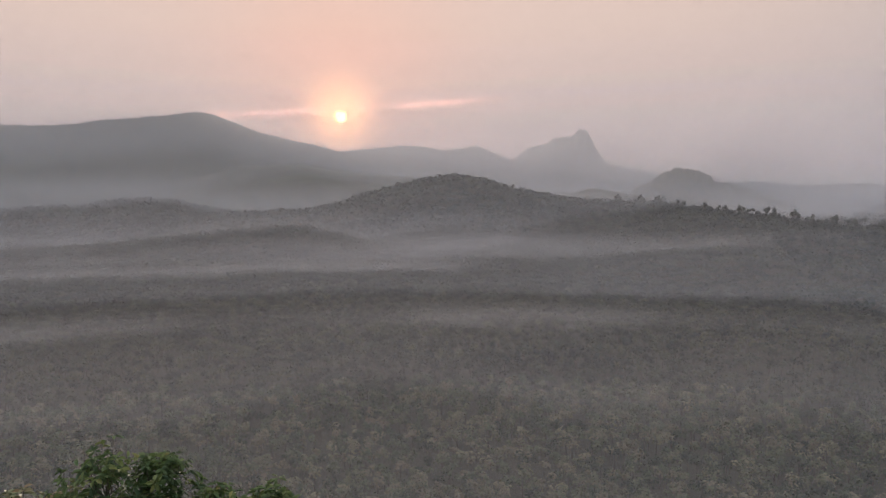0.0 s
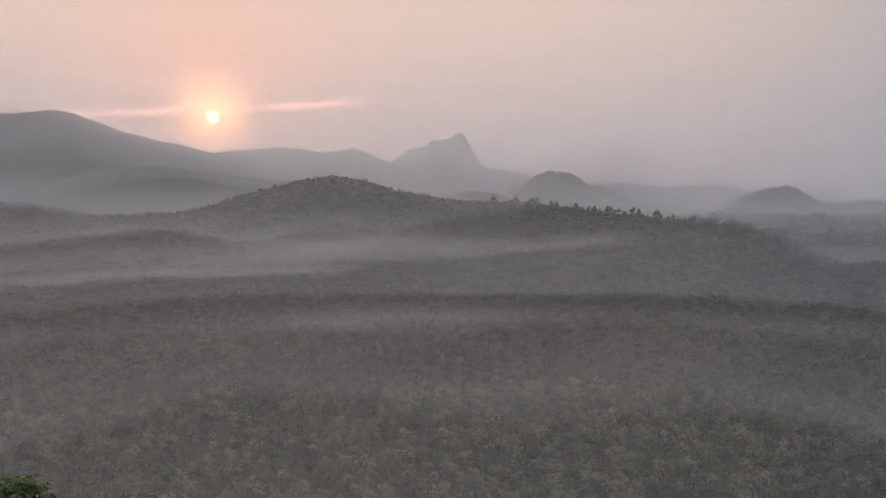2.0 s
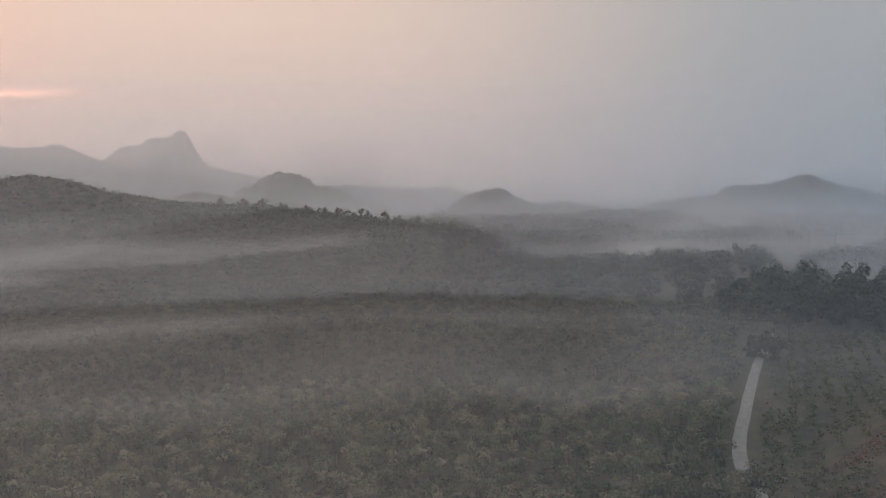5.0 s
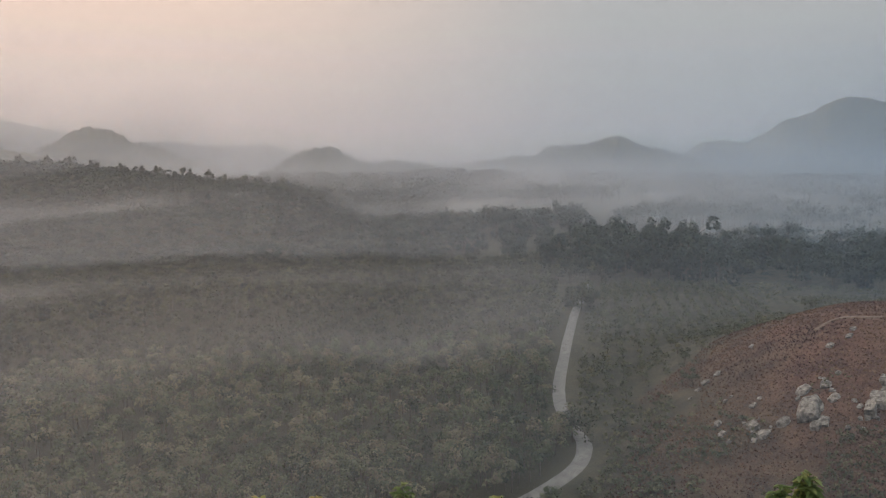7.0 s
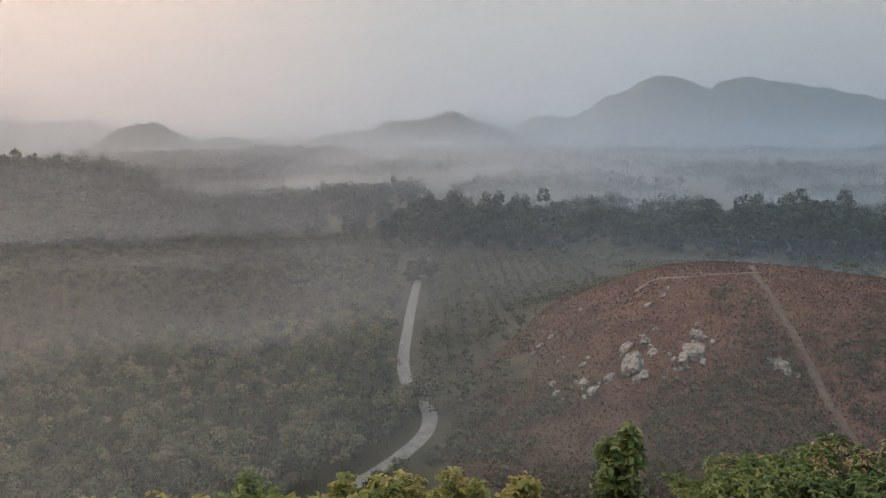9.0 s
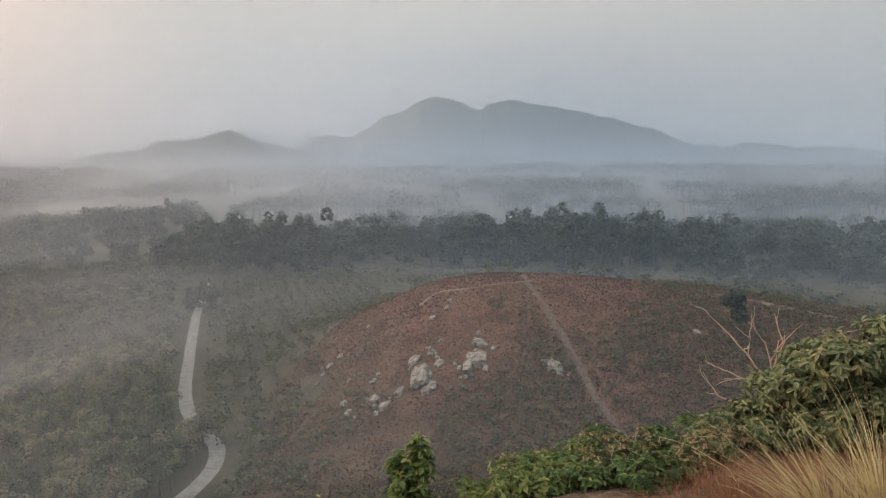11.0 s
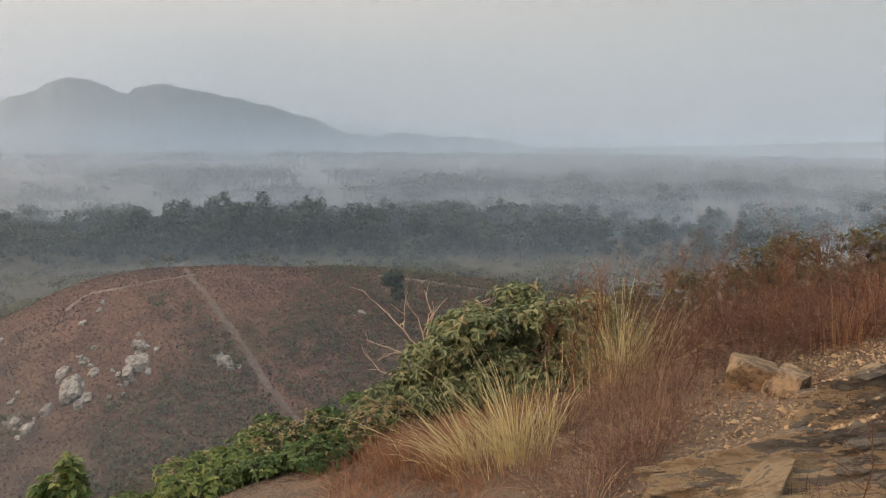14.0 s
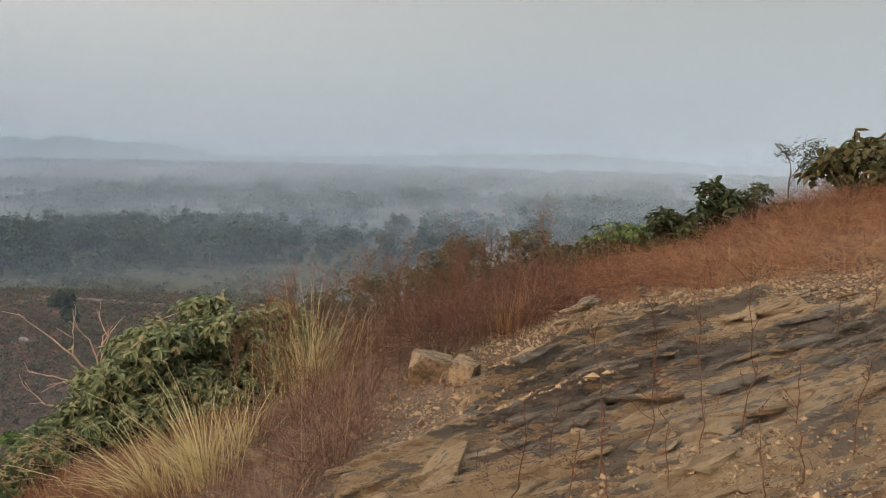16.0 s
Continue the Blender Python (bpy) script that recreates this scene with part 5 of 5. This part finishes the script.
def gravel():
    """Chips of broken rock: thousands of small sharp stones, and larger ones as things."""
    gen = np.random.default_rng(17)
    n = 150000
    az, d = gen.uniform(104, 166, n), np.sqrt(gen.uniform(2.0 ** 2, 10.0 ** 2, n))
    x, y = polar(az, d)
    m = slab_share(x, y)
    keep = gen.uniform(size=n) < np.where(m > 0.75, np.where(ripple(x, y, 0.7, 4.0) + 0.4 * ripple(x, y, 0.2, 1.0) > 0.34, 0.75, 0.003), np.where((m > 0.02) | ((az > 122) & (d < 8.3)), 0.62, np.where(d < 7, 0.2, 0.0)))
    keep |= (d < 3.7 + 0.3 * ripple(x, y, 0.4)) & (az > 133) & (ripple(x, y, 0.5, 2.0) > -0.25) & (gen.uniform(size=n) < 0.6)
    x, y = x[keep], y[keep]
    n = len(x)
    size = np.minimum(gen.lognormal(-5.05, 0.55, n), 0.032) * np.where(np.hypot(x, y) < 4.5, 0.8, 1.05)
    corner = np.array([[1, 0, 0], [0, 1, 0], [-1, 0, 0], [0, -1, 0], [0, 0, 0.75], [0, 0, -0.5]], float)
    v = corner[None] * gen.uniform(0.6, 1.3, (n, 6, 1)) + gen.normal(size=(n, 6, 3)) * 0.15
    th = gen.uniform(0, 6.28, n)
    c, s = np.cos(th), np.sin(th)
    v = np.stack([v[..., 0] * c[:, None] - v[..., 1] * s[:, None], v[..., 0] * s[:, None] + v[..., 1] * c[:, None], v[..., 2]], -1) * size[:, None, None] * (1.15, 1.15, 1.2)
    v = v + np.stack([x, y, rock_top(x, y) + size * 0.25], 1)[:, None]
    tri = np.array([[0, 1, 4], [1, 2, 4], [2, 3, 4], [3, 0, 4], [1, 0, 5], [2, 1, 5], [3, 2, 5], [0, 3, 5]])
    f = (np.arange(n)[:, None, None] * 6 + tri[None]).reshape(-1, 3)
    tagged(new("gravel", mesh_from("gravel", v.reshape(-1, 3), f, CHIP, False)), "loose tan gravel and rock chips beside the outcrop", "gravel", kind="stuff")
    spots = [(120.4, 6.3, 0.36, 0.25, 0.25, -30), (122.9, 5.9, 0.21, 0.17, 0.2, -55), (125.0, 8.0, 0.2, 0.16, 0.26, 10), (126.0, 7.9, 0.13, 0.12, 0.16, 50), (107.0, 5.3, 0.15, 0.1, 0.09, 15), (121.9, 5.95, 0.11, 0.08, 0.08, 40)]
    for i in range(34):
        wide = gen.uniform(0.025, 0.06)
        spots.append((gen.uniform(112, 158), gen.uniform(3.0, 8.0), wide, wide * gen.uniform(0.5, 0.9), wide * gen.uniform(0.3, 0.6), gen.uniform(0, 360)))
    for i, (a, e, sx, sy, sz, rz) in enumerate(spots):
        px, py = polar(a, e)
        ob = new("stone", stone_mesh("stone", BROWN_STONE, 200 + i, (sx, sy, sz), 0.8, 4 if i < 4 else 3, 10))
        ob.matrix_basis = pose(px, py, float(rock_top(np.array(px), np.array(py))) + sz * 0.22, 8 * math.sin(i * 2.3), 8 * math.cos(i * 1.7), rz)
        tagged(ob, "broken tan stone lying beside the rock outcrop" if i < 4 else "small loose tan stone on the rock", "stone", "loose stones")


CHIP = material("rock_chips", lambda n: n.mix(n.island(), (0.08, 0.054, 0.036), (0.34, 0.24, 0.145)), 0.9)
gravel()


def bare_soil(x, y):
    return slab_share(x, y) < 0.12


def crest(x, y):
    az, d = np.degrees(np.arctan2(x, y)), np.hypot(x, y)
    near = np.interp(az, [124, 128.8, 134, 138, 144, 150, 160], [7.6, 7.2, 7.5, 7.9, 7.6, 7.2, 7.0])
    return (d > near + 0.35 * ripple(x, y, 0.9, 1.0)) & (d < 16)


def weedy(x, y):
    az, d = np.degrees(np.arctan2(x, y)), np.hypot(x, y)
    near = np.interp(az, [104, 109, 112, 116, 121, 126, 131], [6.3, 5.9, 6.1, 6.5, 6.75, 7.3, 7.6])
    return (d > near + 0.35 * ripple(x, y, 0.6, 1.0)) & (ripple(x, y, 0.8, 6.0) > -0.55)


WEED_GRASS = material("brown_weeds", leaf_colours((0.055, 0.028, 0.024), (0.12, 0.06, 0.047), (0.20, 0.11, 0.08), (0.33, 0.23, 0.15), spread=0.6), 0.8, translucent=0.2)
meadow("red_grass", "rust-red dry grass along the crest of the slope", 46000, 124, 166, 7.0, 15, 0.52, RED_GRASS, 3, 0.5, crest, 0.0045, 0.8)
meadow("brown_weeds", "purplish brown dry weeds beside the bush", 13000, 110, 130, 5.8, 10.5, 0.7, WEED_GRASS, 4, 0.45, weedy, 0.004, 0.75)
meadow("low_brown_weeds", "thin brown dry weeds in gravelly soil", 4600, 104, 116, 3.8, 6.4, 0.36, WEED_GRASS, 8, 0.5, bare_soil, 0.0035, 0.45)
meadow("low_rust_grass", "short rust-coloured dry grass below the bush", 5200, 88, 105, 4.6, 7.2, 0.3, RED_GRASS, 5, 0.38, bare_soil, 0.004, 0.5)
meadow("soil_grass", "sparse short rust grass on bare soil", 1500, 110, 128, 4.4, 6.8, 0.17, RED_GRASS, 7, 0.45, bare_soil, 0.0035, 0.5)
meadow("edge_weeds", "thin brown weeds growing in rock chips", 1300, 118, 152, 2.8, 3.7, 0.24, WEED_GRASS, 18, 0.55, None, 0.0032, 0.45)
meadow("edge_weeds", "low brown weeds in a hollow of the rock", 900, 146, 154, 4.7, 5.8, 0.16, WEED_GRASS, 19, 0.4, None, 0.0035, 0.5)
meadow("sparse_grass", "sparse short dry grass in cracks of the rock", 1500, 118, 160, 2.6, 7.2, 0.16, RED_GRASS, 6, 0.6, None, 0.004, 0.5)

tuft("straw_tussock", "tall pale yellow straw grass tussock", on_top(103.4, 5.3), 330, 0.16, 0.85, STRAW, 1, 0.62, (-0.05, 0.18), 0.007, 0.6)
tuft("straw_tussock", "pale yellow straw grass tussock beside the bush", on_top(99.6, 5.5), 260, 0.17, 0.66, STRAW, 2, 0.6, (-0.1, 0.5), 0.006, 0.7)
tuft("straw_tussock", "short straw grass tussock in brown weeds", on_top(106.0, 5.7), 150, 0.14, 0.62, STRAW, 6, 0.5, (0.0, 0.1), 0.006, 0.45)
tuft("straw_tussock", "dry bleached grass tussock behind the bush", on_top(111.2, 7.1), 480, 0.26, 1.0, STRAW, 3, 0.6, (0.05, 0.0), 0.006, 0.6)
tuft("rust_tussock", "fine rust-red grass tussock", on_top(94.2, 5.9), 650, 0.22, 0.42, RED_GRASS, 4, 0.7, (0, 0), 0.004, 0.5)
tuft("rust_tussock", "fine orange-red grass tussock beside straw", on_top(97.0, 5.4), 420, 0.18, 0.36, RED_GRASS, 9, 0.7, (0, 0), 0.004, 0.5)
tuft("rust_tussock", "rust-red grass tussock beside the loose stones", on_top(126.2, 7.2), 260, 0.16, 0.55, RED_GRASS, 5, 0.4, (0, 0), 0.005, 0.6)

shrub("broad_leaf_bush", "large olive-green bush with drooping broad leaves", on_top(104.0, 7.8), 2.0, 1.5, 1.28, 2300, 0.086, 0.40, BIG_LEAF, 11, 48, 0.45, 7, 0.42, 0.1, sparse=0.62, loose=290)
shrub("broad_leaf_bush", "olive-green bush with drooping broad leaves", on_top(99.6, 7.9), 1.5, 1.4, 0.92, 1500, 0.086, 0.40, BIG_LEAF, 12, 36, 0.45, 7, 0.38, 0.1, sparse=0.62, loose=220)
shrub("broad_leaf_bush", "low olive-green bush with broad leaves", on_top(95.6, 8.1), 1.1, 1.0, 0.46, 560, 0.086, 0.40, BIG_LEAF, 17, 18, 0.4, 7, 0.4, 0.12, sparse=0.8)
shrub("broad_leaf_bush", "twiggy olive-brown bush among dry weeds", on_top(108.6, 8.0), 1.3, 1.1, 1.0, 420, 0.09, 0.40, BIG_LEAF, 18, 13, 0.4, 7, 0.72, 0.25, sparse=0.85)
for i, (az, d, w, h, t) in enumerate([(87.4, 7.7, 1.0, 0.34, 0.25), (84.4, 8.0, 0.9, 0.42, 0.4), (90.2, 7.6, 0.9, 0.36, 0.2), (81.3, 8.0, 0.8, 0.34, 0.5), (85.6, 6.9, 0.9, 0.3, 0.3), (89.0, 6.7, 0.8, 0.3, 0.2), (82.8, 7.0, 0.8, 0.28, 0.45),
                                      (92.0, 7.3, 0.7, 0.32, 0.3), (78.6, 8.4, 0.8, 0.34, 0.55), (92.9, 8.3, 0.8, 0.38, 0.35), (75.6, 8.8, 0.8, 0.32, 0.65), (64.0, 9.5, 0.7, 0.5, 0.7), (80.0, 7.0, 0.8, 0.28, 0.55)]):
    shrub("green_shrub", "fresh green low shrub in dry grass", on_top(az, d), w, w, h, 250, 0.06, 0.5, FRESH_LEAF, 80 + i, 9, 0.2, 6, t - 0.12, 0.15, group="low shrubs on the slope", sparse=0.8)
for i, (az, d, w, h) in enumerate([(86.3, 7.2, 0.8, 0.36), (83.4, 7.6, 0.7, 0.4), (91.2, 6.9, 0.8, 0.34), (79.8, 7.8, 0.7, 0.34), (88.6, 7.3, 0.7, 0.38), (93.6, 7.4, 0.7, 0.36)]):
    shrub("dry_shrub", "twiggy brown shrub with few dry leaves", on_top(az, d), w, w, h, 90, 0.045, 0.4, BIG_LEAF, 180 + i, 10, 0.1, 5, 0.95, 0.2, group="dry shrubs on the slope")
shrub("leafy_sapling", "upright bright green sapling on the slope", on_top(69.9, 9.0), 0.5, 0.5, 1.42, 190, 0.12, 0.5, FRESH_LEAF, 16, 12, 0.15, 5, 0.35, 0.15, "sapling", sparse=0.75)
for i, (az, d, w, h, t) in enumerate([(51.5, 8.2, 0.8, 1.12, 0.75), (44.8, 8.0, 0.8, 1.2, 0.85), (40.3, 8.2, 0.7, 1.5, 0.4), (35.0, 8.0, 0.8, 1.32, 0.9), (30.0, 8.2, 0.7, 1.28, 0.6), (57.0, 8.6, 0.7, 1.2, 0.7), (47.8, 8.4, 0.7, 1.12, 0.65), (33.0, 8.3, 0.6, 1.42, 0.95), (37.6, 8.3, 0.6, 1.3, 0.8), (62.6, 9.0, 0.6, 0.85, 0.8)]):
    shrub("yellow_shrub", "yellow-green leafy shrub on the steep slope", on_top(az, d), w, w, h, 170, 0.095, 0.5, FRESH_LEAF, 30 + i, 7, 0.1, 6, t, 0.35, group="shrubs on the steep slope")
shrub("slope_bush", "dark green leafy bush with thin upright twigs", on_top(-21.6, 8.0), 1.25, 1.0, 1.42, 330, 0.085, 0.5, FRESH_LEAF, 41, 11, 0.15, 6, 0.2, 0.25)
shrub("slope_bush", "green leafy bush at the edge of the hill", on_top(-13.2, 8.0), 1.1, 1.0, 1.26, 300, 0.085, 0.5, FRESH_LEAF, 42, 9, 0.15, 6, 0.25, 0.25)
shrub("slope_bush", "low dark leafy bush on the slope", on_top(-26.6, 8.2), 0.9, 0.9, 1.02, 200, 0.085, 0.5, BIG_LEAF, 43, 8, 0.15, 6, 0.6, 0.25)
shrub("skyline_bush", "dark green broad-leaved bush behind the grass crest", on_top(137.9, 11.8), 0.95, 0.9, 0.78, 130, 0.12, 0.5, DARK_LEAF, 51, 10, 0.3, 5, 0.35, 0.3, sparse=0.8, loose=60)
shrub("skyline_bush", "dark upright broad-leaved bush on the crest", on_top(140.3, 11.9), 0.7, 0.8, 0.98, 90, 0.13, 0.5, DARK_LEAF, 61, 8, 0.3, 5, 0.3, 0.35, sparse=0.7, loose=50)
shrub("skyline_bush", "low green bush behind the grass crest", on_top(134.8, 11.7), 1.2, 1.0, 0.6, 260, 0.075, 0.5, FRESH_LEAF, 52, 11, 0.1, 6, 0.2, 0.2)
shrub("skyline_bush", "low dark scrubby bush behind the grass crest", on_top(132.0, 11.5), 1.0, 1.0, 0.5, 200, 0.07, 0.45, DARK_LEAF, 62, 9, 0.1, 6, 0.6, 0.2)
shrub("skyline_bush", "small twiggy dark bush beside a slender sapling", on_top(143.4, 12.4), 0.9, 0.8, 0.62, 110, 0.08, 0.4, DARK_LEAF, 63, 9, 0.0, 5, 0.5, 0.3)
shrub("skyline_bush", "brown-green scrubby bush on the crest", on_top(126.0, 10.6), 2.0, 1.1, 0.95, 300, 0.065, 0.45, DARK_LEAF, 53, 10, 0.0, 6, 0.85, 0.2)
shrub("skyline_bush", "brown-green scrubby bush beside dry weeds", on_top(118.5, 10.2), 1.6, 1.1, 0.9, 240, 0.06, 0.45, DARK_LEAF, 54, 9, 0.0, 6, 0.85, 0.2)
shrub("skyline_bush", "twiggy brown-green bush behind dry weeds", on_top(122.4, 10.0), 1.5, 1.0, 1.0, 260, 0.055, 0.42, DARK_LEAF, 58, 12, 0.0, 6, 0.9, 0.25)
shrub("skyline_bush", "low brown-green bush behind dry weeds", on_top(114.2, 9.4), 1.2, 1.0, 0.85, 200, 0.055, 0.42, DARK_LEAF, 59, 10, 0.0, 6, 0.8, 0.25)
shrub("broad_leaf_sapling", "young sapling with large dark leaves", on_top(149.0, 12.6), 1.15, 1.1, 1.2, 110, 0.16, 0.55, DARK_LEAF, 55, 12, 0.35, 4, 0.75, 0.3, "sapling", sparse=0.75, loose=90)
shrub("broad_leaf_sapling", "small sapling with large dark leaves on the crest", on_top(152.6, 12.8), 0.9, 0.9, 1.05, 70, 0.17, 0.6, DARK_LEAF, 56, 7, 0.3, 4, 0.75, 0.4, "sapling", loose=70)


def feathery_sapling():
    """A slender young tree: a forked stem and airy sprays of small leaflets."""
    gen = np.random.default_rng(57)
    root = tagged(new("feathery_sapling"), "slender sapling with thin feathery foliage on the crest", "sapling")
    root.location = on_top(145.5, 13.0)
    tips = []

    def grow(p, way, length, r, depth):
        stem = bent(p, p + way * length, gen, 0.12, 6)
        part("branch", mesh_from("branch", *tube(stem, r, r * 0.6, 5), BARK, True), root)
        if not depth:
            tips.append(stem)
            return
        for k in range(3):
            w = way + gen.normal(size=3) * (0.5, 0.5, 0.2) + (0, 0, 0.05)
            grow(stem[3 + (k + 1) // 2], w / np.linalg.norm(w), length * gen.uniform(0.5, 0.8), r * 0.55, depth - 1)

    grow(np.array([0, 0, -0.1]), np.array([0.03, 0, 1.0]), 0.72, 0.016, 2)
    for stem in tips:
        base = np.repeat(stem[1:], 12, 0) + gen.normal(size=(60, 3)) * 0.05
        away = gen.normal(size=(60, 3)) * (1, 1, 0.3)
        v, f = oval_leaves(base, away, np.tile((0, 0, 1.0), (60, 1)) + gen.normal(size=(60, 3)) * 0.3, gen.uniform(0.035, 0.07, 60), gen.uniform(0.014, 0.024, 60), gen)
        part("spray", mesh_from("spray", v, f, DARK_LEAF, False, tint=np.full(len(v), gen.uniform(0.3, 0.7))), root)


feathery_sapling()


def dead_tree():
    gen = np.random.default_rng(23)
    spot = on_top(96.5, 8.75)
    root = tagged(new("dead_shrub"), "bare pinkish dead shrub with forked branches", "dead shrub")
    root.location = spot
    right = np.array([math.cos(radians(95.3)), -math.sin(radians(95.3)), 0])

    def grow(p, way, length, r, depth):
        end = p + way * length
        line = bent(p, end, gen, 0.1, 6)
        part("branch", mesh_from("branch", *tube(line, r, r * 0.6, 5), TWIG, True), root)
        if depth:
            for k in range(2):
                w = way + gen.normal(size=3) * 0.3 + right * gen.normal() * 0.35 + (0, 0, 0.12)
                grow(line[3 + 2 * k], w / np.linalg.norm(w), length * gen.uniform(0.4, 0.62), r * 0.6, depth - 1)

    heart = np.array([0, 0, 0.47])
    part("branch", mesh_from("branch", *tube(bent((0, 0, -0.1), heart, gen, 0.05, 6), 0.022, 0.018, 6), TWIG, True), root)
    for side, up, length in ((-0.85, 1.0, 0.8), (0.1, 1.0, 0.62), (0.6, 1.0, 0.75), (-0.25, 1.0, 0.6), (-1.0, 0.12, 0.62), (-1.0, 0.5, 0.55)):
        w = right * side + np.array([0, 0, up]) + gen.normal(size=3) * 0.06
        grow(heart - np.array([0, 0, 0.22]) * (up < 0.3), w / np.linalg.norm(w), length * 0.9, 0.013, 2)
    v, f = oval_leaves(heart + (right * -0.3 + (0, 0, 0.42)) + gen.normal(size=(3, 3)) * 0.02, gen.normal(size=(3, 3)), gen.normal(size=(3, 3)), np.full(3, 0.06), np.full(3, 0.04), gen)
    part("leaf", mesh_from("leaf", v, f, STRAW, False, tint=np.full(len(v), 0.5)), root, "last yellow leaf")


dead_tree()


def dry_weed(spot, height, seed, bend):
    """A dead weed: a thin crooked stalk with side twigs and small seed heads."""
    gen = np.random.default_rng(seed)
    root = tagged(new("dry_weed"), "thin reddish dry weed stalk with seed heads", "weed", "dry weeds on the rock")
    root.location = spot
    line = bent((0, 0, -0.05), (bend[0], bend[1], height), gen, 0.12, 9)
    v, f = tube(line, 0.004, 0.0015, 4)
    part("stalk", mesh_from("stalk", v, f, WEED, True, tint=np.full(len(v), 0.4)), root)
    for k in range(9):
        p = line[gen.integers(3, 9)]
        e = p + np.array([gen.normal() * 0.07, gen.normal() * 0.07, gen.uniform(0.02, 0.12)]) * height * 1.6
        v, f = tube(np.stack([p, (p + e) / 2 + gen.normal(size=3) * 0.008, e]), 0.002, 0.001, 3)
        part("twig", mesh_from("twig", v, f, WEED, True, tint=np.full(len(v), 0.4)), root)
        seeds = p + (e - p) * gen.uniform(0.5, 1.05, (9, 1)) + gen.normal(size=(9, 3)) * 0.004
        v, f = leaf_quads(seeds, gen.normal(size=seeds.shape), gen.uniform(0.004, 0.010, 9), 1.0, gen)
        part("seed_head", mesh_from("seed_head", v, f, WEED, False, tint=np.full(len(v), 0.35)), root)


for i, (az, d, h, bx, by) in enumerate([(133.0, 3.3, 0.62, 0.05, 0.0), (136.2, 3.5, 0.66, -0.04, 0.02), (140.5, 3.4, 0.7, 0.08, 0.0), (142.5, 3.6, 0.72, -0.05, 0.03), (138.2, 3.1, 0.45, 0.1, 0.02), (129.5, 3.6, 0.42, -0.16, 0.05),
                                        (126.5, 3.2, 0.5, -0.22, 0.1), (147.5, 3.2, 0.4, 0.05, 0.05), (150.5, 3.3, 0.42, 0.0, 0.0), (144.6, 3.1, 0.36, 0.03, 0.02), (131.0, 3.0, 0.34, -0.05, 0.0), (148.9, 5.2, 0.3, 0.0, 0.0), (151.0, 5.5, 0.28, 0.03, 0.0), (134.5, 3.0, 0.4, 0.1, 0.0), (107.5, 8.8, 1.05, 0.0, 0.0), (111.8, 9.0, 1.1, 0.05, 0.0), (115.0, 9.6, 0.95, 0.0, 0.0), (122.0, 9.8, 1.0, 0.05, 0.0), (128.5, 10.4, 0.95, 0, 0)]):
    x, y = polar(az, d)
    dry_weed((x, y, float(rock_top(np.array(x), np.array(y)))), h, 300 + i, (bx, by))


def weed_patch():
    """Tall branching dead weeds that stand among the brown grass."""
    gen = np.random.default_rng(333)
    kinds = []
    for k in range(5):
        root = tagged(new("tall_weed"), "tall branching reddish-brown dead weed", "weed", "tall weeds beside the bush")
        high = gen.uniform(0.75, 0.95)
        stem = bent((0, 0, -0.05), gen.normal(size=3) * (0.06, 0.06, 0) + (0, 0, high), gen, 0.08, 9)
        v, f = tube(stem, 0.005, 0.0018, 4)
        part("stalk", mesh_from("stalk", v, f, WEED, True, tint=np.full(len(v), 0.45)), root)
        for j in range(13):
            p = stem[gen.integers(2, 9)]
            way = gen.normal(size=3) * (1, 1, 0.2) + (0, 0, 1.3)
            e = p + way / np.linalg.norm(way) * gen.uniform(0.12, 0.34)
            rib = bent(p, e, gen, 0.1, 5)
            pieces = [tube(rib, 0.0028, 0.0012, 3)]
            for _ in range(5):
                q = rib[gen.integers(1, 5)]
                pieces.append(tube(np.stack([q, q + gen.normal(size=3) * 0.035 + (0, 0, 0.05)]), 0.0018, 0.001, 3))
            v, f = join(pieces)
            part("twig", mesh_from("twig", v, f, WEED, True, tint=np.full(len(v), gen.uniform(0.3, 0.9))), root)
        kinds.append(root)
    spots = [(gen.uniform(106, 129), gen.uniform(6.6, 9.6)) for _ in range(64)] + [(gen.uniform(104, 118), gen.uniform(5.6, 6.6)) for _ in range(8)]
    spots = [(a, d) for a, d in spots if slab_share(*[np.array(c) for c in polar(a, d)]) < 0.1]
    stand(kinds, spots, gen, 0.7, 1.15)


weed_patch()
